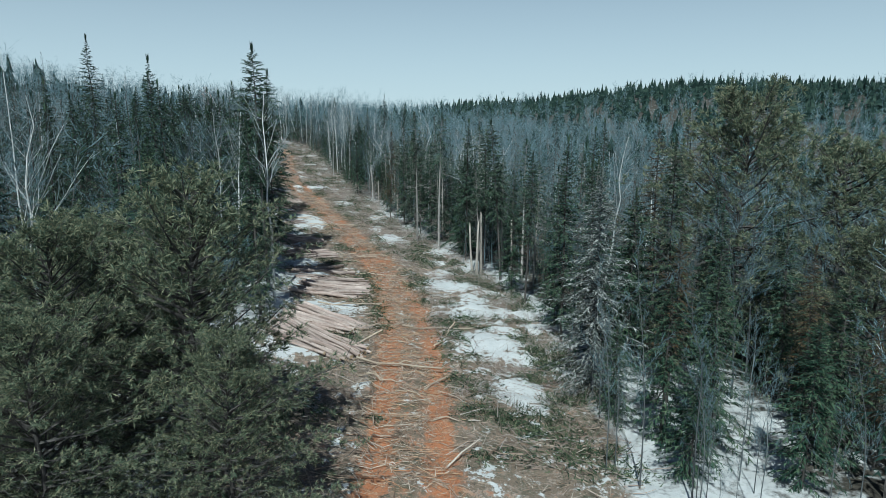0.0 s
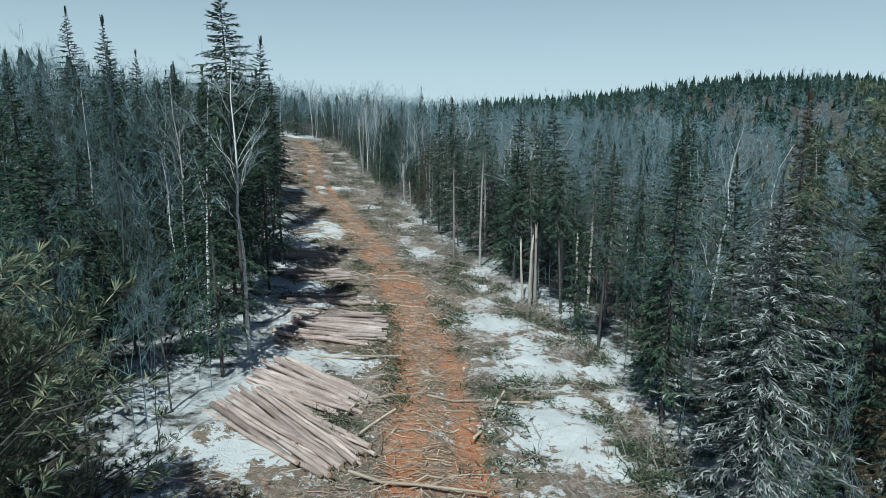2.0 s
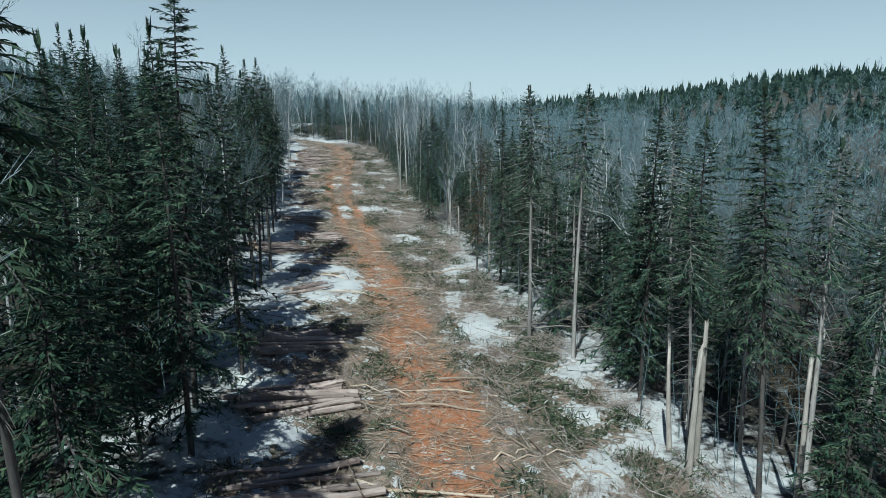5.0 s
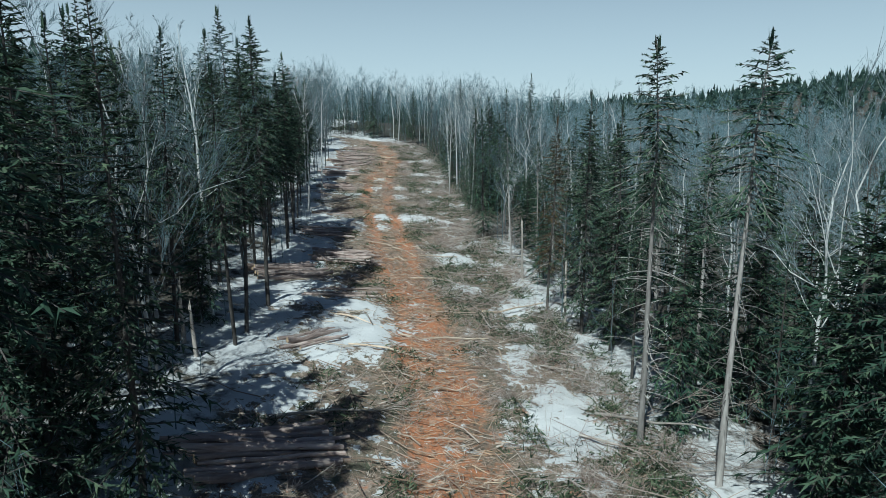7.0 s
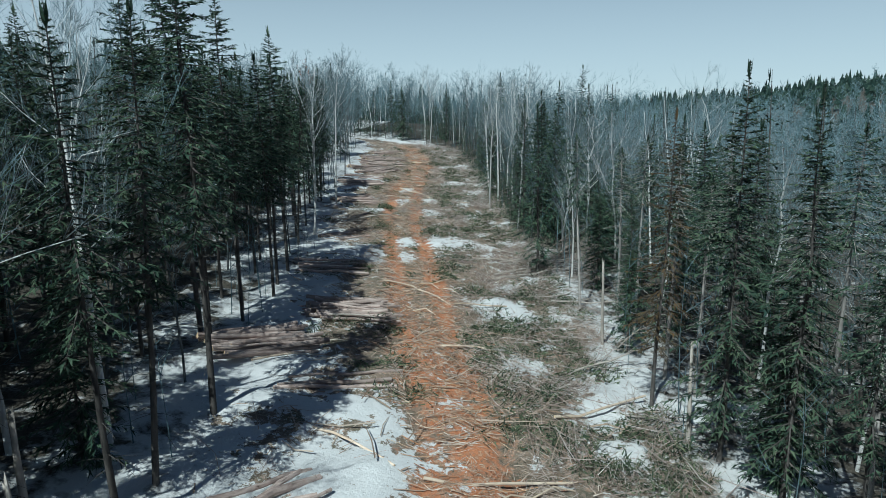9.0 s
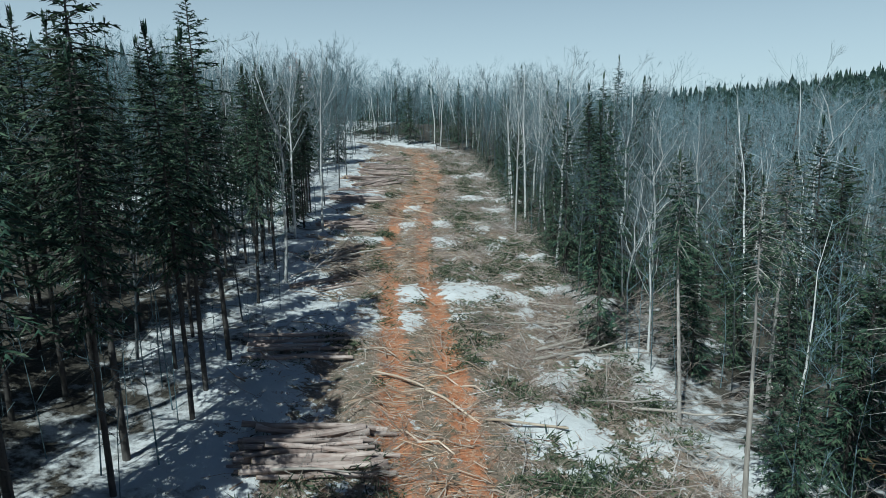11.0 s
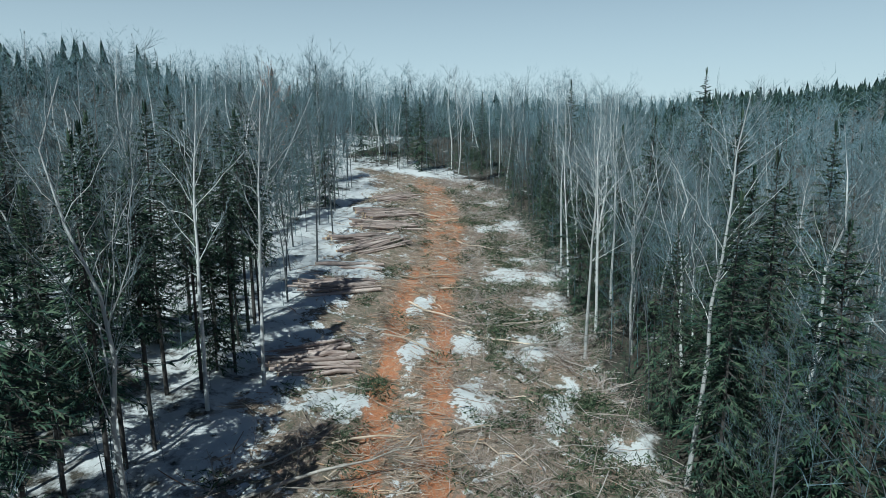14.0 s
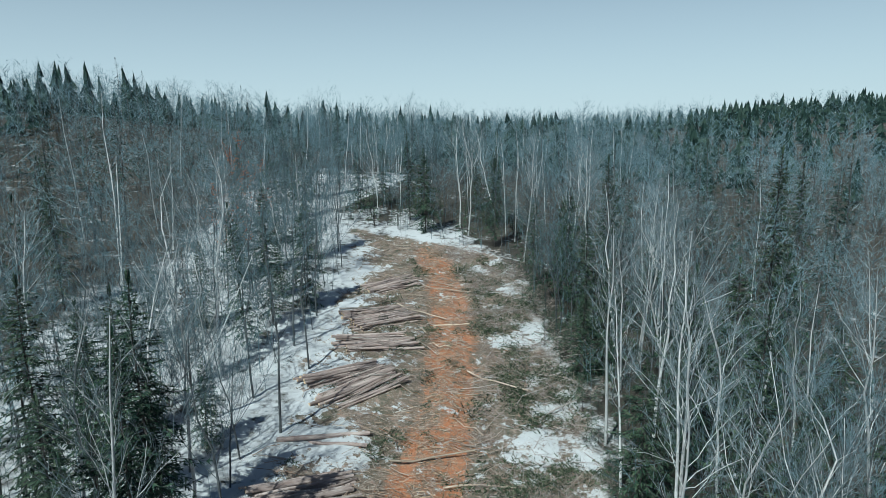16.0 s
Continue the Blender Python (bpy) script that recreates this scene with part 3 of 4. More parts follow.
kind("brown_spruce", [lambda s=s: tree("spruce_tree", "browning spruce with sparse rusty needles", conifer(s, 11.5, 1.5, 0.22, 150, 12, 0.95, 0.8, 0.2), BARK, BROWNING, "conifers") for s in (8,)])
kind("dead_spruce", [lambda s=s: tree("dead_spruce", "dead grey conifer hung with pale lichen", conifer(s, 11.0, 2.7, 0.06, 260, 20, 0.9, 0.7, 0.15, 0.9), GREY, LICHEN, "conifers") for s in (9, 10)])
kind("bushy_pine", [lambda s=s: tree("white_pine", "broad bushy white pine with dense tufted needles", pine(s, 9.0, 4.2, 0.04, 96, 9, 4, 14), BARK, PINE, "conifers") for s in (14, 15)])
kind("larch", [lambda s=s: tree("pine_tree", "tall pine with sparse upswept boughs above a bare trunk", conifer(s, 17.0, 2.3, 0.5, 170, 20, 1.1, 0.75, 0.08, 1.25, 0.42), BARK, FIR, "conifers") for s in (13,)])
kind("birch", [lambda s=s: tree("birch_tree", "leafless white birch with forked pale limbs", bare_tree(s, 12.0, 0.09, 0.3, 19, 7, 7, 0.42, 0.3, True, 0.0044, 0.027), BIRCH, BIRCH_TWIG, "bare trees") for s in (21, 22, 23, 24)])
kind("slim_birch", [lambda s=s: tree("birch_tree", "leafless white birch with a straight pale trunk", bare_tree(s, 12.0, 0.09, 0.42, 20, 7, 7, 0.4, 0.27, False, 0.0044, 0.014), BIRCH, BIRCH_TWIG, "bare trees") for s in (33, 34)])
kind("maple", [lambda s=s: tree("bare_hardwood", "leafless grey hardwood with upswept twiggy crown", bare_tree(s, 10.0, 0.056, 0.24, 22, 7, 8, 0.42, 0.33, True, 0.004, 0.024), GREY, GREY_TWIG, "bare trees") for s in (25, 26, 27)])
kind("beech", [lambda s=s: beech(s) for s in (35,)])
kind("sapling", [lambda s=s: tree("hardwood_sapling", "thin leafless grey sapling standing in snow", bare_tree(s, 8.0, 0.033, 0.25, 13, 5, 5, 0.32, 0.27, False, 0.0042), GREY, GREY_TWIG, "bare trees") for s in (28, 29)])
kind("fallen_top", [lambda s=s: tree("fallen_treetop", "cut leafless treetop lying on the slash", bare_tree(s, 5.0, 0.06, 0.12, 12, 7, 5, 0.5, 0.5), POLE, CUT_TWIG, "fallen treetops") for s in (31, 32)])


# ---- trees that stand out ----
TAKEN = []


def stand(key, x, y, height=None, **more):
    base = {"spruce": 12.0, "high_spruce": 12.5, "pole_spruce": 12.6, "beech": 10.0, "fir": 9.0, "brown_spruce": 11.5, "dead_spruce": 11.0, "bushy_pine": 9.0, "larch": 17.0, "birch": 12.0, "slim_birch": 12.0, "maple": 10.0, "sapling": 8.0}[key]
    TAKEN.append((x, y))
    return plant(key, x, y, (height or base) / base, more.pop("turn", (x * 2.3 + y * 1.7) % 6.28), **more)


START = {
    "bushy_pine": [(-6.8, 17.0, 8.4), (-9.6, 15.4, 7.0), (-5.0, 14.2, 5.2), (-9.8, 18.8, 6.6), (-8.4, 12.6, 5.6), (-12.4, 16.4, 4.6), (-11.2, 12.4, 5.0), (-8.3, 20.4, 6.6), (-11.6, 20.8, 6.2), (-9.6, 23.4, 5.0), (16.7, 37.0, 14.2), (21.0, 34.0, 11.8), (19.0, 28.0, 8.6)],
    "fir": [(8.4, 23.4, 6.6), (7.0, 24.8, 4.4), (8.4, 20.4, 5.4), (12.4, 20.6, 6.4), (9.6, 32.6, 9.5), (10.4, 23.6, 7.4), (14.8, 23.4, 7.6)],
    "spruce": [(11.6, 26.6, 9.5)],
    "maple": [(-10.8, 27.4, 6.0), (-12.6, 29.0, 6.6), (-14.6, 27.2, 7.0), (-10.4, 31.4, 6.2)],
    "sapling": [(-9.4, 28.6, 5.0), (-11.6, 32.6, 6.0), (5.6, 20.6, 6.6), (6.4, 19.4, 7.6), (7.8, 18.6, 8.0), (9.6, 18.0, 5.4), (11.4, 17.4, 5.0), (12.8, 18.2, 6.0), (10.2, 20.6, 6.2), (14.6, 19.0, 5.6), (13.4, 16.6, 4.6)],
    "dead_spruce": [(6.6, 27.2, 10.2)],
    "brown_spruce": [(10.2, 28.0, 8.5), (15.8, 27.0, 8.0), (17.0, 24.0, 6.4)],
}
LEFT_SIDE = {
    "slim_birch": [(-18.3, 48.2, 10.0), (-20.1, 53.8, 8.4), (-9.9, 37.3, 12.0), (-14.0, 40.8, 11.0), (-12.8, 40.2, 11.0), (-20.1, 67.2, 12.0), (-30.2, 104.6, 12.0), (-30.8, 102.0, 11.0)],
    "larch": [(-10.9, 39.8, 14.9)],
    "birch": [(-21.8, 65.8, 12.0), (-27.2, 94.1, 11.5), (-26.0, 63.9, 10.2), (-25.9, 72.9, 11.0), (-27.4, 76.4, 11.6), (-31.4, 96.6, 10.2), (-37.2, 110.4, 9.6), (-34.6, 110.7, 11.3)],
    "spruce": [(-35.0, 67.0, 16.5), (-31.0, 45.0, 11.5), (-28.0, 47.5, 9.0), (-25.0, 50.0, 9.0), (-22.4, 50.6, 9.6), (-29.0, 66.0, 13.5), (-36.5, 48.0, 12.6), (-20.2, 46.6, 14.0), (-12.4, 47.6, 12.4), (-21.4, 39.8, 9.6), (-25.6, 43.6, 11.6), (-13.6, 47.0, 8.0), (-16.0, 50.6, 10.2), (-13.4, 53.4, 11.4), (-28.0, 47.4, 10.4), (-14.8, 51.8, 12.0), (-17.6, 54.0, 12.0), (-15.8, 53.8, 12.4), (-17.2, 51.6, 12.4), (-16.4, 55.6, 11.0), (-56.4, 127.7, 9.0)],
    "high_spruce": [(-18.8, 69.8, 13.0), (-21.4, 73.6, 12.2), (-22.4, 71.8, 12.4), (-23.4, 60.4, 12.4), (-21.6, 57.0, 12.6)],
    "maple": [(-36.2, 120.6, 12.0), (-20.6, 71.0, 7.6), (-39.2, 123.0, 11.5), (-38.4, 127.4, 11.0), (-40.6, 129.6, 12.0), (-41.6, 134.4, 11.6)],
    "beech": [(-45.4, 131.4, 10.0), (-47.6, 136.0, 10.6)],
    "brown_spruce": [(-42.8, 122.7, 7.4), (-99.0, 168.0, 9.5)],
    "fir": [(-14.6, 37.4, 5.2), (-11.9, 36.6, 7.2), (-16.2, 42.4, 5.4), (-19.9, 66.1, 6.2), (-38.4, 118.2, 4.4)],
}
RIGHT_SIDE = {
    "pole_spruce": [(-2.5, 62.9, 12.6), (-0.4, 61.2, 12.8)],
    "high_spruce": [(8.6, 49.2, 7.4)],
    "spruce": [(-3.1, 71.7, 11.0), (-4.4, 73.6, 11.6), (2.0, 56.9, 12.4), (-12.0, 92.4, 10.2), (-14.3, 102.9, 9.8), (-18.0, 124.6, 10.2), (-8.7, 152.9, 12.3), (-9.5, 155.5, 12.0), (-12.4, 141.4, 14.5), (12.2, 54.2, 13.0), (14.8, 61.3, 14.0)],
    "slim_birch": [(-19.0, 114.0, 11.2), (-21.6, 126.2, 11.0), (-20.7, 122.6, 9.2)],
    "birch": [(-16.9, 115.0, 10.0), (-9.6, 103.0, 10.0), (-7.6, 98.0, 10.0), (10.5, 60.9, 8.4), (-10.0, 92.8, 7.3), (-10.9, 96.8, 7.2), (1.6, 79.3, 11.3), (-16.9, 121.3, 10.3), (-11.5, 121.2, 11.5), (-9.3, 117.6, 9.4), (-14.1, 117.3, 7.0), (-15.4, 125.0, 9.6)],
    "fir": [(-37.0, 167.4, 8.0), (3.0, 62.0, 8.5), (5.4, 64.6, 9.4), (1.6, 66.4, 9.0), (6.6, 60.0, 8.0), (4.2, 69.4, 9.2), (0.4, 70.4, 8.4), (-13.5, 106.8, 10.4), (-11.8, 101.7, 9.6), (5.0, 46.4, 6.8), (-2.9, 72.8, 6.2), (-10.3, 132.5, 7.0)],
    "brown_spruce": [(-6.2, 76.6, 10.2), (13.4, 40.4, 13.6), (20.6, 56.0, 15.4)],
}
clumps = random.Random(23)
for side, y0, y1, many, key in ((-1, 98, 117, 8, "fir"), (1, 90, 112, 11, "fir"), (-1, 72, 97, 26, "high_spruce"), (-1, 84, 113, 30, "high_spruce"), (1, 82, 100, 12, "fir")):      # clumps of conifers under the birches
    for _ in range(many):
        y = clumps.uniform(y0, y1)
        d = clumps.uniform(0.6, 8.0)
        x = float(left_edge(y)) - d if side < 0 else float(right_edge(y)) + d
        if all((x - a) ** 2 + (y - c) ** 2 > 4 for a, c in TAKEN) and not (side > 0 and y < 100 and d < 2.5):
            stand(key, x, y, clumps.uniform(3.6, 7.0) if key == "fir" else clumps.uniform(8.5, 11.5))
for k_ in range(12):      # slim dark spruces along the clearing's shaded edge
    y = 95.5 + 1.35 * k_ + clumps.uniform(-0.4, 0.4)
    stand("high_spruce", float(left_edge(y)) - clumps.uniform(0.3, 2.2), y, clumps.uniform(7.5, 10.5))
for _ in range(44):       # a dark thicket behind them
    y, d = clumps.uniform(82, 101), clumps.uniform(2.5, 12.0)
    x = float(left_edge(y)) - d
    if all((x - a) ** 2 + (y - c) ** 2 > 3.2 for a, c in TAKEN):
        stand("high_spruce", x, y, clumps.uniform(8.0, 11.5))
for many, y0, y1, d0, d1, lo, hi in ((30, 53, 72, 4.6, 13.0, 9.5, 12.0), (16, 72, 84, 1.0, 9.0, 9.0, 11.5), (34, 55, 86, 6.0, 17.0, 8.5, 11.5)):      # the dark wall of spruces on the near side
    for _ in range(many):
        y, d = clumps.uniform(y0, y1), clumps.uniform(d0, d1)
        x = float(left_edge(y)) - d
        if all((x - a) ** 2 + (y - c) ** 2 > 3.0 for a, c in TAKEN):
            stand("high_spruce", x, y, clumps.uniform(lo, hi))
for _ in range(22):       # grey saplings and small firs in the snow by the start
    stand("sapling", clumps.uniform(6.0, 17.0), clumps.uniform(16.5, 27.5), clumps.uniform(2.6, 5.6))
for spot in (START, LEFT_SIDE, RIGHT_SIDE):
    for key, places in spot.items():
        for x, y, h in places:
            stand(key, x, y, h)


# ---- the forest along the clearing ----
def open_way(x, y):
    """The air lane over the clearing stays free of crowns."""
    return (np.abs(x - np.interp(y, [0, 25, 42, 54, 75, 96, 115], [0, -1.9, -4.7, -7.7, -14, -20, -24])) < np.where(y < 110, 6.3, 0.0)) | ((y < 27) & (np.abs(x) < 15))


MIX = {"left": [(-40, {"spruce": 3, "birch": 3, "maple": 5, "fir": 2}), (30, {"spruce": 8, "fir": 4, "slim_birch": 1, "maple": 2}), (50, {"spruce": 3, "high_spruce": 6, "birch": 3, "maple": 4}),
                (74, {"spruce": 1, "high_spruce": 10, "slim_birch": 2, "birch": 1, "maple": 3}), (86, {"spruce": 2, "fir": 1, "high_spruce": 14, "slim_birch": 3, "birch": 2, "maple": 2}), (103, {"maple": 6, "birch": 3, "slim_birch": 2, "sapling": 3, "spruce": 1, "fir": 1}), (117, {"maple": 8, "sapling": 5, "birch": 2, "spruce": 1, "fir": 1})],
       "right": [(-40, {"fir": 3, "spruce": 2, "dead_spruce": 0.3, "brown_spruce": 1, "maple": 2}), (40, {"fir": 2, "spruce": 1, "high_spruce": 1, "pole_spruce": 4, "brown_spruce": 1, "maple": 7, "birch": 4}),
                 (62, {"spruce": 1, "fir": 1, "high_spruce": 3, "pole_spruce": 3, "birch": 3, "maple": 6}), (92, {"maple": 3, "birch": 4, "slim_birch": 2, "fir": 8, "spruce": 2}), (108, {"maple": 8, "birch": 2, "slim_birch": 2, "sapling": 2, "fir": 2, "spruce": 1}), (122, {"maple": 7, "birch": 2, "slim_birch": 2, "sapling": 3, "spruce": 2, "fir": 3})]}
HEIGHTS = {"spruce": (8, 13.5), "high_spruce": (9.5, 13.5), "pole_spruce": (9.0, 12.5), "fir": (5, 10), "brown_spruce": (8, 12), "dead_spruce": (7, 10.5), "slim_birch": (9, 12.5), "birch": (8.5, 12.5), "maple": (7, 11), "sapling": (5, 8.5)}
g = np.random.default_rng(42)
grid = {}


def free(x, y, gap):
    i, j = int(x // 4), int(y // 4)
    return all((x - a) ** 2 + (y - c) ** 2 > gap * gap for p in range(i - 1, i + 2) for q in range(j - 1, j + 2) for a, c in grid.get((p, q), ()))


def take(x, y):
    grid.setdefault((int(x // 4), int(y // 4)), []).append((x, y))


for x, y in TAKEN:
    take(x, y)
count = {"conifer": 0, "bare": 0}
for y0, y1, deep, tries, most in ((16, 48, 13, 620, (38, 46)), (48, 82, 11, 1300, (84, 74)), (82, 112, 11, 1200, (88, 44)), (112, 146, 11, 900, (36, 92)), (146, 176, 8, 300, (14, 34))):
    count = {"conifer": 0, "bare": 0}
    for _ in range(tries):
        y = g.uniform(y0, y1)
        side = "left" if g.random() < 0.5 else "right"
        d = 0.4 + deep * g.random() ** 1.25
        x = float(left_edge(y) - d) if side == "left" else float(right_edge(y) + d)
        if y > STRIP_END:
            x = float(g.uniform(left_edge(y) - 8, right_edge(y) + 8))
        if open_way(x, y) or not free(x, y, 1.7 if d < 6 else 2.2):
            continue
        if side == "left" and 112 < y < 126 and d < 4 and g.random() < 0.5:
            continue
        if side == "right" and 88 < y < 99 and d < 7:
            continue
        table = [m for s, m in MIX[side] if y >= s][-1]
        key = g.choice(list(table), p=np.array(list(table.values())) / sum(table.values()))
        sort = "bare" if key in ("birch", "slim_birch", "maple", "sapling") else "conifer"
        if sort == "bare" and side == "right" and d < 5 and 42 < y < 86 or side == "left" and 55 < y < 64 and d < 2.0:
            continue
        if count[sort] >= most[0 if sort == "conifer" else 1]:
            continue
        count[sort] += 1
        lo, hi = HEIGHTS[key]
        take(x, y)
        tilt = 3.5 if sort == "bare" else 1.5
        tall = 0.84 if side == "right" and 60 < y < 92 and sort == "conifer" else 1.04 if side == "left" and 42 < y < 76 else 0.92 if side == "left" and sort == "conifer" and y > 82 else 1.0
        stand(str(key), x, y, tall * g.uniform(lo, hi), turn=g.uniform(0, 6.28), lean=(g.normal(0, tilt), g.normal(0, tilt)), which=int(g.integers(0, 12)))


# ---- the woods behind, and the far hills ----
def slivers(base, way, side, length, width):
    """Twigs as thin pointed blades."""
    w = width[:, None]
    v = np.stack((base - side * w, base + side * w, base + way * length[:, None]), 1).reshape(-1, 3)
    return v, np.arange(len(v)).reshape(-1, 3)


def tris(pair):
    v, f = pair
    return (v, f) if f.shape[1] == 3 else (v, np.concatenate((f[:, [0, 1, 2]], f[:, [0, 2, 3]])))


def low_conifer(seed, h, r, branches, sprays, full, wide=1.3):
    g = np.random.default_rng(seed)
    _, _, crown = conifer(seed, h, r, g.uniform(0.1, 0.3), branches, sprays, full, 0.8, 0.1, wide, 0.8)
    return tris(limbs(*stem(g, h, 0.011 * h, 0.004, 3, 2, 0.1), 3)), tris(crown)


def tier_conifer(seed, h, r, tiers=7, points=8):
    """A conifer seen from afar: ragged drooping skirts round a stem."""
    g = np.random.default_rng(seed)
    vs, fs = [], []
    for k in range(tiers):
        u = k / tiers
        a = np.sort(np.arange(points) * 6.28319 / points + g.uniform(-0.3, 0.3, points))
        rr = r * (1 - u) ** 1.05 * np.where(np.arange(points) % 2 == 0, 1.2, 0.5) * g.uniform(0.6, 1.35, points)
        z = h * (0.1 + 0.86 * u) - 0.12 * rr + g.uniform(-0.2, 0.2, points)
        ring = np.stack((np.cos(a) * rr, np.sin(a) * rr, z), -1)
        n = k * (points + 1)
        vs += [ring, np.array([[0, 0, h * min(1.0, 0.1 + 0.86 * (u + 2.1 / tiers))]])]
        j = np.arange(points)
        fs.append(np.stack((n + j, n + (j + 1) % points, np.full(points, n + points)), -1))
    return tris(limbs(*stem(g, h, 0.011 * h, 0.004, 3, 2, 0.1), 3)), (np.concatenate(vs), np.concatenate(fs))


def low_bare(seed, h, limb, sub, width, twig=0, thick=0.005, reach=0.38):
    """A hardwood seen from afar: stem, limbs and branches as thin blades."""
    g = np.random.default_rng(seed)
    p, rad = stem(g, h, thick * h, 0.02, 3, 5, 0.12)
    t = np.sort(g.uniform(0.3, 0.98, limb))
    az = g.uniform(0, 6.28, limb)
    d = unit(np.stack((np.cos(az) * 0.7, np.sin(az) * 0.7, g.uniform(0.25, 1.0, limb)), -1))
    a, ln = along(p, t), h * reach * (1.2 - 0.7 * t) * g.uniform(0.6, 1.2, limb)
    made = [slivers(a, d, unit(np.cross(d, g.normal(0, 1, d.shape))), ln, np.full(limb, width * 1.5))]
    for n in (sub, twig):
        if n:
            a, d, ln, _ = grow(g, a, d, 0 * d, ln, ln, n, 0.2, 1.0, 0.72, 0.2, 0.55, 1)
            made.append(slivers(a, d, unit(np.cross(d, g.normal(0, 1, d.shape))), ln, np.full(len(a), width)))
    return tris(limbs(p, rad, 3)), joined(made)


def wood(name, label, templates, places, sizes, bark, leaf):
    """Many trees in one mesh, each a turned and scaled template."""
    g = np.random.default_rng(len(places))
    vs, fs, sl, n = [], [], [], 0
    for (x, y), s in zip(places, sizes):
        (tv, tf), (cv, cf) = templates[int(g.integers(0, len(templates)))]
        a = g.uniform(0, 6.28)
        v = np.concatenate((tv, cv)) * s * np.array([1, 1, g.uniform(0.85, 1.15)])
        c_, s_ = math.cos(a), math.sin(a)
        v = np.stack((v[:, 0] * c_ - v[:, 1] * s_ + x + v[:, 2] * g.normal(0, 0.04), v[:, 0] * s_ + v[:, 1] * c_ + y + v[:, 2] * g.normal(0, 0.04), v[:, 2]), -1)
        v[:, 2] += float(land(x, y))
        vs.append(v)
        fs.append(np.concatenate((tf + n, cf + n + len(tv))))
        sl.append(np.repeat((0, 1), (len(tf), len(cf))))
        n += len(v)
    me = mesh(name, np.concatenate(vs), np.concatenate(fs), [bark, leaf], np.concatenate(sl))
    return tagged(new(name, me), label, "trees", kind="stuff")


def spots(n, xs, ys, gap, seed, test):
    g = np.random.default_rng(seed)
    used, out = set(), []
    for x, y in zip(g.uniform(*xs, n), g.uniform(*ys, n)):
        k = (int(x // gap), int(y // gap))
        if k in used or not test(x, y):
            continue
        used.add(k)
        out.append((x, y))
    return out


def beside(x, y):
    """Behind the near trees, out to some 60 m from the clearing."""
    if not free(x, y, 1.4) or open_way(x, y):
        return False
    if y < 10:
        return -45 < x < 40 and abs(x) > 11
    d = max(float(left_edge(y)) - x, x - float(right_edge(y)))
    if y > STRIP_END + 2:
        return y < 215 and x < 60
    return 2.5 < d < 62 and not (x < float(left_edge(y)) and 112 < y < 126 and d < 4)


def species(places, seed, share):
    """Splits places into conifers and hardwoods, in drifts."""
    g = np.random.default_rng(seed)
    con, bare = [], []
    for x, y in places:
        s = share(x, y) + 0.35 * float(waves(np.array(x), np.array(y), 45, 31))
        (con if g.random() < s else bare).append((x, y))
    return con, bare


def mid_share(x, y):
    if x > float(right_edge(y)):
        return np.interp(y, [0, 40, 70, 100, 200], [0.7, 0.42, 0.38, 0.2, 0.2])
    return np.interp(y, [0, 40, 60, 96, 106, 200], [0.3, 0.5, 0.85, 0.85, 0.25, 0.2])


mid = spots(13500, (-125, 75), (-35, 215), 2.6, 71, beside)
con, bare = species(mid, 72, mid_share)
wood("mixed_conifers", "dark green spruces and firs filling the woods", [low_conifer(100 + k, 10.0, 1.75, 58, 4, 1.2, 1.6) for k in range(6)], con, g.uniform(0.5, 1.12, len(con)), BARK, FARCON)
close = [(x, y) for x, y in bare if y > 30 and max(float(left_edge(y)) - x, x - float(right_edge(y))) < 27]
rest = sorted(set(bare) - set(close))
pale = [q for k, q in enumerate(close) if k % 7 == 0]
close = [q for k, q in enumerate(close) if k % 7]
wood("bare_woods", "leafless grey hardwoods with fine twigs filling the woods", [low_bare(120 + k, 10.0, 15, 6, 0.0085, 5) for k in range(8)], close, g.uniform(0.55, 1.12, len(close)), GREY, HAZE_TWIG)
wood("birch_woods", "leafless white-stemmed birches among the grey hardwoods", [low_bare(130 + k, 10.5, 13, 6, 0.0085, 3, 0.0072) for k in range(6)], pale, g.uniform(0.7, 1.12, len(pale)), BIRCH, HAZE_TWIG)
wood("back_woods", "leafless grey hardwoods deeper in the woods", [low_bare(210 + k, 10.0, 13, 5, 0.013, 2, 0.005, 0.3) for k in range(8)], rest, g.uniform(0.65, 1.02, len(rest)), GREY, HAZE_TWIG)


def beyond(x, y):
    r, az = math.hypot(x, y), math.degrees(math.atan2(x, y))
    d = max(float(left_edge(y)) - x, x - float(right_edge(y)))
    if not -62 < az < 52 or r > 520:
        return False
    return (d > 60 and y > 20 and y <= 215) or y > 214 or (x > 58 and y > 20)


def far_share(x, y):
    r, az = math.hypot(x, y), math.degrees(math.atan2(x, y))
    if az > 0:
        return float(np.interp(r, [100, 250, 315, 350], [0.3, 0.18, 0.4, 0.97]))
    return 0.45 if r > 190 else 0.22


far = spots(26000, (-320, 330), (10, 500), 4.4, 73, beyond)
con, bare = species(far, 74, far_share)
wood("far_conifers", "distant dark conifers on the hills", [tier_conifer(140 + k, 8.6, 1.55 + 0.15 * k, 6 + k % 4) for k in range(8)], con, np.array([0.85 if math.hypot(x, y) > 325 else 1.0 for x, y in con]) * g.uniform(0.4, 1.2, len(con)) ** 1.2, BARK, FARCON)
wood("far_hardwoods", "distant grey leafless woods on the hillsides", [low_bare(160 + k, 9.5, 13, 5, 0.036, 0, 0.006, 0.28) for k in range(8)], bare, g.uniform(0.75, 1.08, len(bare)), GREY_TWIG, HAZE_TWIG)
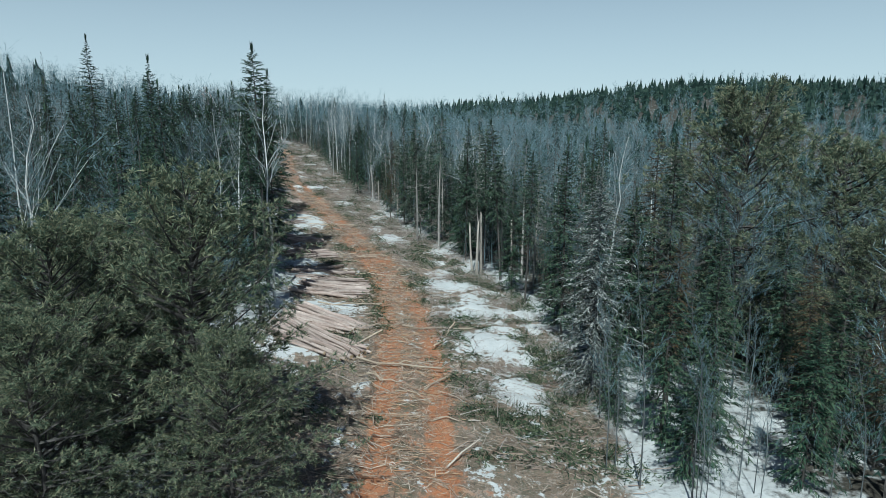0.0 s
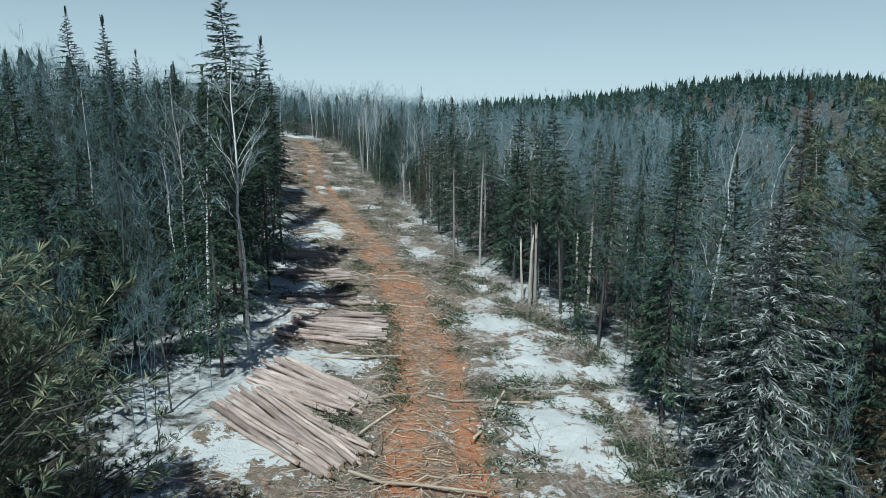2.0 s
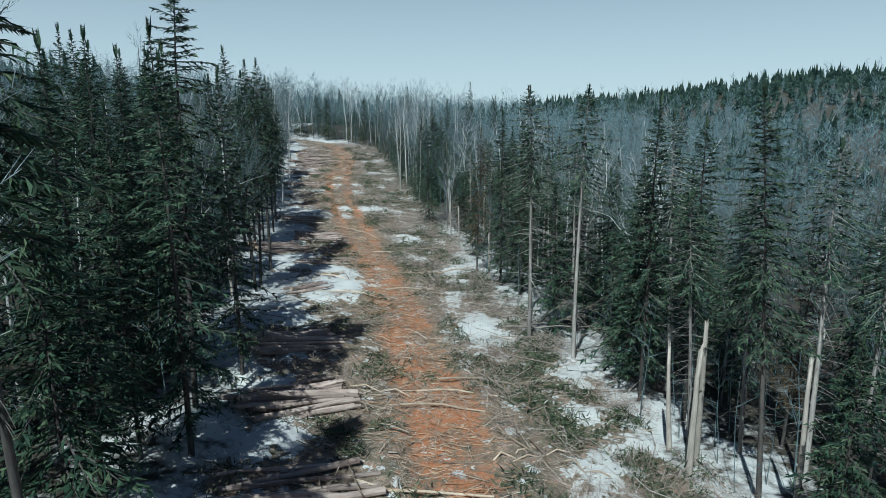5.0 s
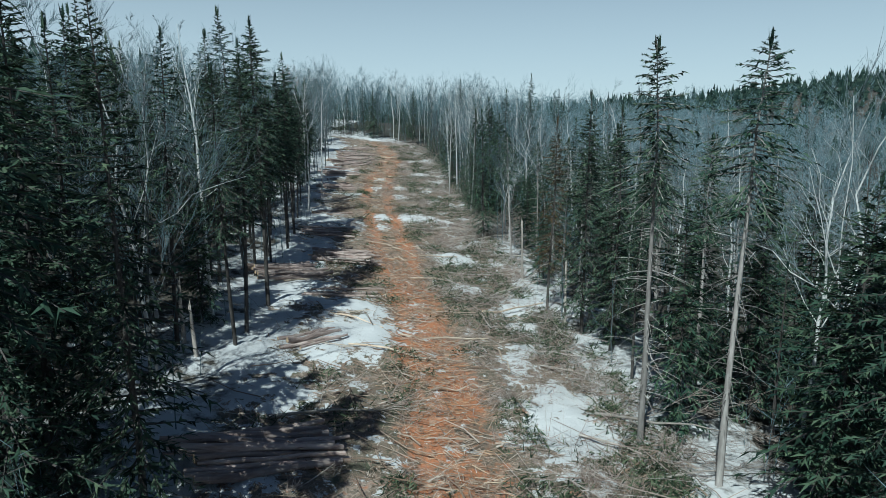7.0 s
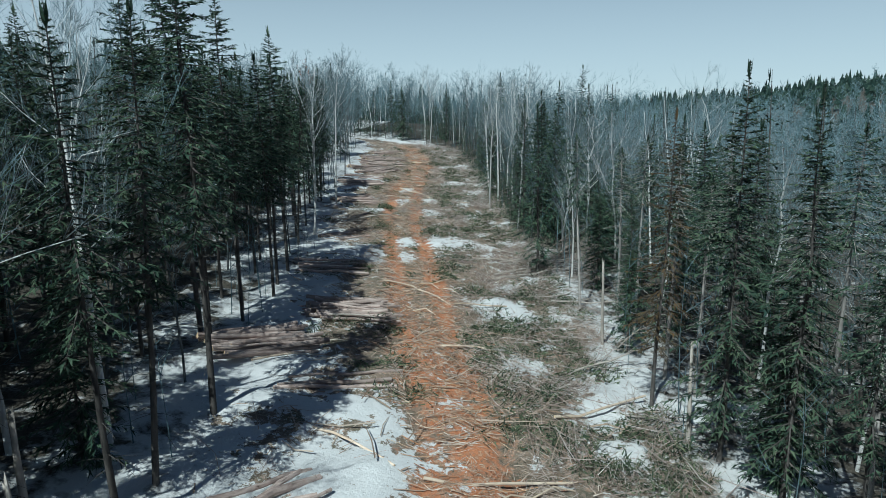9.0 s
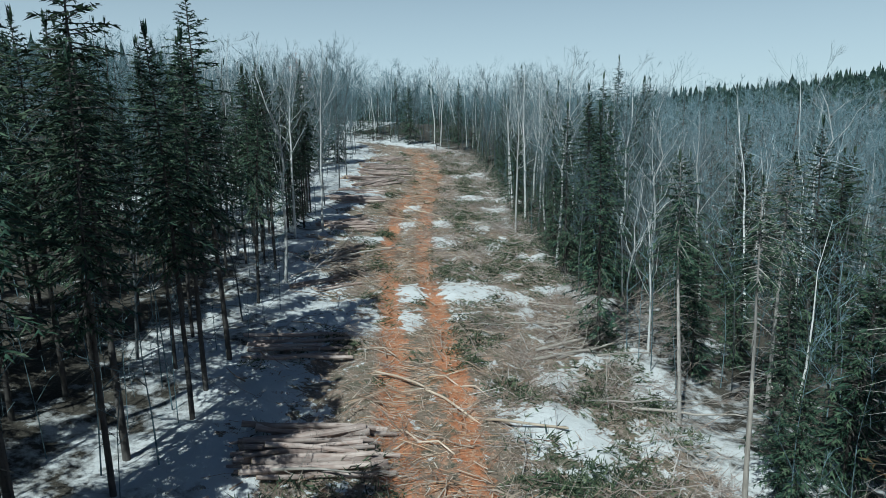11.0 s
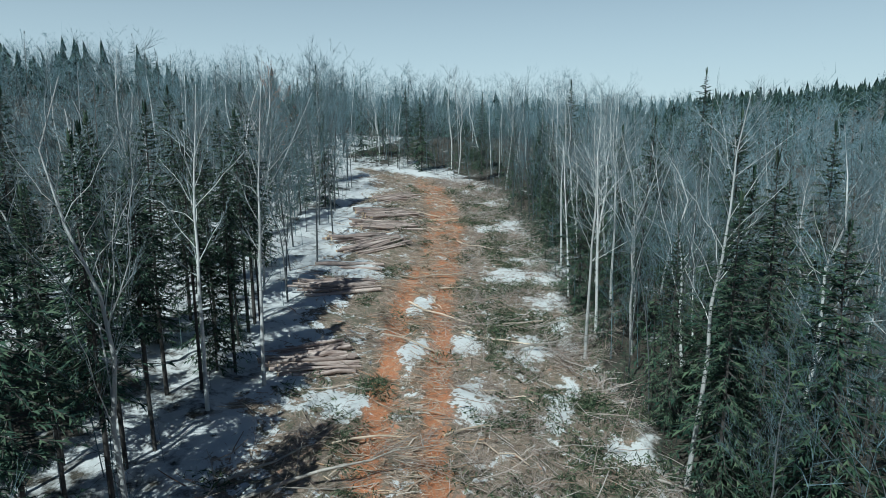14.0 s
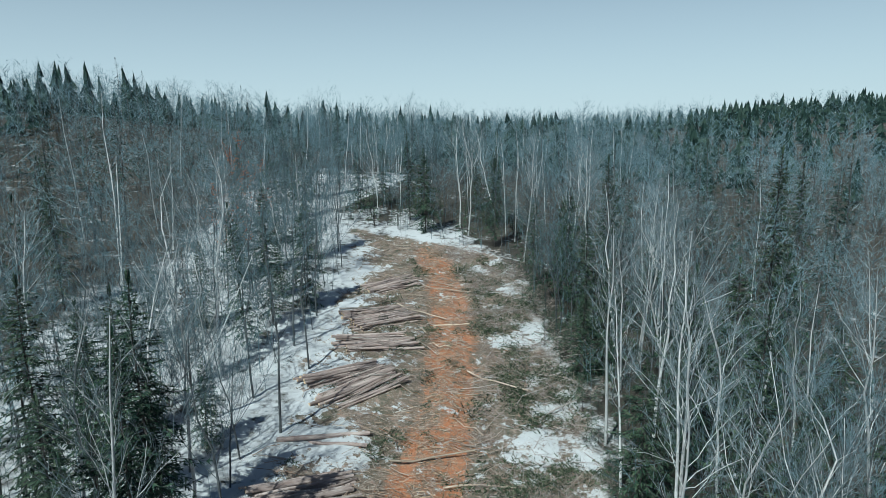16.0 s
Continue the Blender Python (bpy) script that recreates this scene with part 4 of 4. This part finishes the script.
scrub = spots(2600, (-34, -8), (99, 146), 1.0, 77, lambda x, y: -5.5 < float(inside(np.array(x), np.array(y))) < 0.2 and x > middle(y))
wood("scrub_firs", "small dull green firs and scrub along the clearing edge", [low_conifer(200 + k, 2.4, 0.85, 30, 5, 0.7) for k in range(5)], scrub, g.uniform(0.35, 1.3, len(scrub)) * 0.8, BARK, FIR)
saplings = spots(5200, (-75, 40), (14, 172), 1.2, 75, lambda x, y: not open_way(x, y) and -14 < float(inside(np.array(x), np.array(y))) < -0.2)
wood("undergrowth", "thin grey saplings and brush under the trees", [low_bare(180 + k, 4.5, 8, 3, 0.009) for k in range(8)], saplings, g.uniform(0.35, 1.3, len(saplings)), GREY_TWIG, GREY_TWIG)
young = spots(2600, (-75, 40), (14, 172), 1.8, 76, lambda x, y: not open_way(x, y) and -16 < float(inside(np.array(x), np.array(y))) < -0.8 and not (x < left_edge(y) and (55 < y < 112 or y > 116)) and not (x < left_edge(y) and left_edge(y) - x < 2.0) and not (50 < y < 95 and 0 < x - right_edge(y) < 5))
wood("young_firs", "young dark firs under the taller trees", [low_conifer(190 + k, 4.0, 1.3, 36, 5, 0.9) for k in range(5)], young, g.uniform(0.4, 1.3, len(young)), BARK, FIR)


# ---- log piles ----
def log_mesh(seed, length, r, crook=0.03):
    """A cut log along x: slightly crooked and tapered, with pale sawn ends."""
    g = np.random.default_rng(seed)
    k, s = 5, 9
    t = np.linspace(0, 1, k)
    p = np.zeros((1, k, 3))
    p[0, :, 0] = (t - 0.5) * length
    p[0, :, 1:] = g.normal(0, crook, (k, 2))
    v, f = limbs(p, (r * (1 - 0.22 * t) * g.uniform(0.95, 1.05, k))[None], s)
    v = np.concatenate((v, p[0, [0, -1]]))
    a, j = len(v) - 2, np.arange(s)
    caps = np.concatenate((np.stack((j * 0 + a, (j + 1) % s, j, j), -1), np.stack((j * 0 + a + 1, (k - 1) * s + j, (k - 1) * s + (j + 1) % s, (k - 1) * s + (j + 1) % s), -1)))
    tri = np.concatenate((np.stack((f[:, 0], f[:, 1], f[:, 2]), -1), np.stack((f[:, 0], f[:, 2], f[:, 3]), -1), caps[:, :3]))
    return mesh("log", v, tri, [LOGBARK, CUT], np.repeat((0, 1), (2 * len(f), len(caps))), smooth=False)


LOGS = [log_mesh(s, 4.3, r) for s, r in zip(range(8), (0.06, 0.075, 0.09, 0.105, 0.07, 0.085, 0.12, 0.055))]


def log_pile(x, y, heading, rows, layers, spread, seed, label, stretch=1.0, untidy=0.05):
    """Logs side by side in layers. heading: the logs' direction in degrees from +x."""
    g = np.random.default_rng(seed)
    rows, spread = (round(rows * 1.45), spread * 0.69) if layers > 1 else (rows, spread)
    root = thing("log_pile", label, "log pile", "log piles")
    z0 = float(ground_height(np.array(x), np.array(y)))
    root.location = (x, y, z0)
    a = radians(heading)
    across = (-math.sin(a), math.cos(a))
    for layer in range(layers):
        n = rows - layer * 2
        for i in range(max(n, 1)):
            me = LOGS[int(g.integers(0, 8))]
            off = (i - (n - 1) / 2) * spread + g.normal(0, 0.04)
            slip = g.normal(0, 0.26)
            px, py = across[0] * off + math.cos(a) * slip, across[1] * off + math.sin(a) * slip
            ob = new("log", me)
            ob.parent = root
            zg = float(ground_height(np.array(x + px), np.array(y + py))) - z0
            tip = float(ground_height(np.array(x + px + 1.8 * math.cos(a)), np.array(y + py + 1.8 * math.sin(a)))) - z0
            ob.location = (px, py, zg + 0.09 + 0.13 * layer + g.uniform(-0.03, 0.04))
            ob.rotation_euler = (g.uniform(0, 6.28), -math.atan2(tip - zg, 1.8) + g.normal(0, 0.012), a + (math.pi if g.random() < 0.5 else 0) + g.normal(0, untidy))
            if abs(math.cos(ob.rotation_euler[2] - a) + 1) < 0.5:
                ob.rotation_euler[1] *= -1
            ob.scale = (stretch * g.uniform(0.9, 1.06), 1, 1)
    return root


PILES = [(-6.6, 34.6, -22, 9, 1.0), (-6.3, 31.0, -33, 10, 1.22), (-7.1, 41.6, 12, 9, 1.06), (-7.6, 43.9, 21, 8, 1.05), (-9.0, 47.0, 29, 6, 1.15), (-10.9, 52.2, 38, 9, 0.9), (-13.0, 57.8, 40, 10, 0.98),
         (-15.2, 66.6, 55, 5, 0.62), (-20.3, 75.2, 56, 9, 0.95), (-16.4, 73.4, 36, 3, 0.9), (-18.9, 80.4, 30, 9, 0.85), (-22.6, 86.6, 38, 6, 0.9), (-25.2, 94.6, 62, 4, 0.65), (-29.8, 107.6, 43, 11, 0.8), (-33.0, 116.8, 42, 9, 0.95),
         (-33.9, 121.0, 30, 2, 0.98), (-35.3, 126.6, 60, 14, 1.2), (-36.3, 132.3, 38, 9, 1.08), (-37.8, 136.4, 54, 11, 1.1), (-39.8, 143.3, 56, 9, 1.15)]     # x, y, heading, logs across, length
for k, (x, y, hd, rows, st) in enumerate(PILES):
    layers = 1 if rows < 7 else 2
    text = "long logs lying side by side on snow" if layers == 1 else "stack of cut logs with pink-brown bark beside the trail"
    log_pile(x, y, hd, rows, layers, 0.28 if layers == 2 else 0.36, 300 + k, text, st, (0.03, 0.05, 0.08, 0.11)[k % 4])


# ---- slash on the clearing ----
def lying(n, seed, ys, u_of, length, radius, turn, lift, tilt=0.1):
    """Sticks lying on the ground: u_of gives their distance from the trail's middle, turn their angle to the trail's cross line."""
    g = np.random.default_rng(seed)
    y = g.uniform(*ys, n)
    x = middle(y) + u_of(g, y)
    ok = (inside(x, y) > -1.0) & (waves(x, y, 4.0, 91) + g.normal(0, 0.45, n) > -0.15) & (g.random(n) > 0.85 * np.clip(snow_patch(x, y) * 1.3, 0, 1))
    x, y = x[ok], y[ok]
    n = len(x)
    heading = np.arctan2(np.interp(y + 2, LINE[:, 0], LINE[:, 1]) - np.interp(y - 2, LINE[:, 0], LINE[:, 1]), 4)
    a = -heading + turn(g, n)
    ln, r = g.uniform(0, 1, n) ** 2 * (length[1] - length[0]) + length[0], g.uniform(0, 1, n) ** 2 * (radius[1] - radius[0]) + radius[0]
    d = np.stack((np.cos(a), np.sin(a), g.normal(0, tilt, n)), -1)
    k = 3
    pts = np.empty((n, k, 3))
    for i, s in enumerate((-0.5, 0.0, 0.5)):
        q = d * (ln * s)[:, None] + g.normal(0, 0.03, (n, 3)) * ln[:, None]
        pts[:, i, 0], pts[:, i, 1] = x + q[:, 0], y + q[:, 1]
        pts[:, i, 2] = q[:, 2]
    up = g.uniform(0, 1, n) ** 2 * lift
    pts[:, :, 2] = np.maximum(pts[:, :, 2], -0.02) + up[:, None] + ground_height(pts[:, :, 0], pts[:, :, 1]) + r[:, None] * 0.7
    return limbs(pts, np.stack((r, r * 0.85, r * 0.5), 1), 3)


def whole_width(g, y):
    return g.uniform(0, 1, len(y)) * (right_edge(y) - left_edge(y)) + left_edge(y) - middle(y)


def on_trail(g, y):
    return g.normal(0, 1.15, len(y))


def right_side(g, y):
    w = right_edge(y) - middle(y)
    return 1.4 + (w - 1.0) * g.uniform(0, 1, len(y)) ** 0.8


def left_side(g, y):
    w = middle(y) - left_edge(y)
    return -1.3 - (w - 1.5) * g.uniform(0, 1, len(y)) ** 1.6


def crosswise(g, n):
    return g.normal(0, 0.35, n)


def anyway(g, n):
    return g.uniform(0, 3.14, n)


def litter(name, label, mats, *sets):
    v, f = joined(sets)
    return tagged(new(name, mesh(name, v, f, mats)), label, "debris", kind="stuff")


litter("trail_chips", "orange bark strips and sticks strewn on the trail", [CHIP],
       lying(8000, 401, (18, 154), on_trail, (0.12, 1.3), (0.005, 0.019), crosswise, 0.06))
litter("trail_sticks", "pale tan sticks lying crosswise on the trail", [STICK],
       lying(3600, 415, (18, 154), on_trail, (0.25, 1.6), (0.006, 0.017), crosswise, 0.08))
litter("bark_slabs", "pale splintered slabs and offcuts on the trail", [STICK],
       lying(1900, 412, (18, 154), on_trail, (0.15, 0.8), (0.012, 0.034), anyway, 0.08), lying(1800, 413, (18, 154), whole_width, (0.2, 1.0), (0.012, 0.036), anyway, 0.15))
litter("slash_sticks", "tan cut sticks and branches littering the clearing", [STICK],
       lying(5200, 402, (16, 156), whole_width, (0.25, 2.2), (0.007, 0.032), anyway, 0.25), lying(3200, 403, (16, 156), left_side, (0.25, 2.0), (0.007, 0.03), anyway, 0.25))
litter("grey_brush", "grey leafless brush heaped along the clearing edge", [GREYSTICK],
       lying(7000, 404, (20, 158), right_side, (0.3, 2.4), (0.005, 0.02), anyway, 0.55, 0.3), lying(1500, 414, (56, 156), right_side, (1.2, 3.8), (0.009, 0.026), anyway, 0.8, 0.25))


def brush(n, seed, u_of, ys, many, size, length, width, rise, keep=-0.25):
    """Low heaps of fine twigs or cut boughs: mounds of thin blades."""
    g = np.random.default_rng(seed)
    y = g.uniform(*ys, n)
    x = middle(y) + u_of(g, y)
    ok = (inside(x, y) > -1.2) & (snow_patch(x, y) < 0.45) & (waves(x, y, 8, seed) > keep)
    x, y, big = x[ok], y[ok], g.uniform(0.5, 1.3, ok.sum())
    k = np.repeat(np.arange(len(x)), many)
    off = np.clip(g.normal(0, 0.5, (len(k), 2)), -1.1, 1.1) * (size * big[k])[:, None]
    px, py = x[k] + off[:, 0], y[k] + off[:, 1]
    hump = np.exp(-2.2 * (off ** 2).sum(1) / (size * big[k]) ** 2) * size * 0.5 * big[k]
    base = np.stack((px, py, ground_height(px, py) + hump * g.uniform(0.0, 1.0, len(k))), -1)
    lean = g.normal(0, 1, (len(x), 3))[k] * 0.5
    w = unit(g.normal(0, 1, base.shape) * np.array([1, 1, 0.55]) + lean * np.array([1, 1, 0]) + np.array([0, 0, rise]))
    ln = g.uniform(0.35, 1.0, len(k)) * length * big[k]
    return slivers(base, w, unit(np.cross(w, g.normal(0, 1, w.shape))), ln, width * g.uniform(0.6, 1.3, len(k)))


litter("cut_boughs", "heaps of cut olive green conifer boughs on the clearing", [BOUGH],
       brush(1500, 405, right_side, (20, 154), 80, 0.85, 0.42, 0.026, 0.5, -0.3), brush(560, 406, left_side, (20, 154), 80, 0.75, 0.4, 0.022, 0.45, 0.0), brush(110, 407, on_trail, (50, 154), 50, 0.5, 0.35, 0.02, 0.3, 0.1))
litter("twig_brush", "fine grey-brown brush and twigs heaped along the edges", [GREYSTICK],
       brush(800, 408, right_side, (24, 156), 60, 0.95, 1.2, 0.008, 0.7, -0.4), brush(300, 409, left_side, (24, 156), 45, 0.7, 0.9, 0.007, 0.4, -0.2))
litter("tan_twigs", "pale tan splinters and twigs scattered over the clearing", [STICK],
       brush(900, 410, whole_width, (18, 156), 26, 0.9, 0.55, 0.012, 0.05, -0.6), brush(900, 411, on_trail, (18, 152), 22, 0.8, 0.5, 0.012, 0.02, -0.6))


# ---- fallen treetops, loose logs and snags ----
g = np.random.default_rng(55)
for k in range(48):
    y = float(g.uniform(58, 152)) if k < 34 else float(g.uniform(87, 100))
    x = float(right_edge(y) - g.uniform(0.3, 4.2)) if g.random() < 0.82 else float(left_edge(y) + g.uniform(0.5, 2.5))
    ob = plant("fallen_top", x, y, g.uniform(0.6, 1.05), 0.0, which=k)
    heading = g.uniform(-0.6, 1.2) + (math.pi if g.random() < 0.25 else 0)
    ob.matrix_basis = Matrix.Translation((x, y, float(ground_height(np.array(x), np.array(y))) + 0.12)) @ Euler((0, radians(g.uniform(78, 92)), heading)).to_matrix().to_4x4() @ Matrix.Scale(float(g.uniform(0.6, 1.05)) * (1.35 if k >= 34 else 1.0), 4)

PEELED = bark_material("peeled_wood", (0.42, 0.31, 0.22), (0.74, 0.62, 0.49), None, 5.0, (0.3, 1, 1))
POLES = []
for s_, (ln, r) in enumerate(((2.4, 0.03), (3.2, 0.04), (1.6, 0.035), (4.0, 0.048))):
    me = log_mesh(40 + s_, ln, r, 0.09)
    me.name = "loose_log"
    me.materials[0] = PEELED
    POLES.append(me)
for k in range(70):
    y = float(g.uniform(22, 150))
    x = float(middle(y) + g.normal(0.8, 2.6))
    if not left_edge(y) + 0.5 < x < right_edge(y) - 0.5:
        continue
    ob = tagged(new("loose_log", POLES[int(g.integers(0, 4))]), "pale thin log lying loose across the slash", "log", "loose logs")
    a = -math.atan2(float(middle(y + 2) - middle(y - 2)), 4) + g.normal(0, 0.5)
    z = [float(ground_height(np.array(x + q * math.cos(a)), np.array(y + q * math.sin(a)))) for q in (-1.2, 0, 1.2)]
    ob.matrix_basis = Matrix.LocRotScale((x, y, max(z[1], (z[0] + z[2]) / 2) + 0.07), Euler((0, -math.atan2(z[2] - z[0], 2.4), a)), (1, 1, 1))


def snag(x, y, h, r, seed, label):
    """A broken stem with a splintered top."""
    g = np.random.default_rng(seed)
    p, rad = stem(g, h, r, 0.006, 7, 6, 0.55)
    v, f = limbs(p, rad, 7)
    v[-7:, 2] += g.uniform(-0.1, 0.55, 7)
    m = np.array([[0, 0, h * 0.97]]) + p[0, -1] * np.array([1, 1, 0])
    v2 = np.concatenate((v, m))
    caps = np.stack((np.arange(7) + len(v) - 7, (np.arange(7) + 1) % 7 + len(v) - 7, np.full(7, len(v))), -1)
    ob = new("snag", mesh("snag", v2, np.concatenate((tris((v, f))[1], caps)), [POLE], smooth=True))
    ob.location = (x, y, float(ground_height(np.array(x), np.array(y))))
    ob.rotation_euler = (g.normal(0, 0.03), g.normal(0, 0.03), 0)
    return tagged(ob, label, "snag", "snags")


for k, (x, y, h, r) in enumerate([(5.3, 49.5, 4.9, 0.1), (2.7, 51.4, 4.2, 0.13), (3.1, 52.2, 4.8, 0.12), (2.4, 53.0, 3.6, 0.1), (-5.2, 74.4, 3.0, 0.08), (-8.0, 82.0, 3.4, 0.08),
                                  (-19.4, 64.0, 2.2, 0.1), (-18.0, 62.6, 1.8, 0.09)]):
    snag(x, y, h, r, 500 + k, "broken grey standing stem with splintered top")
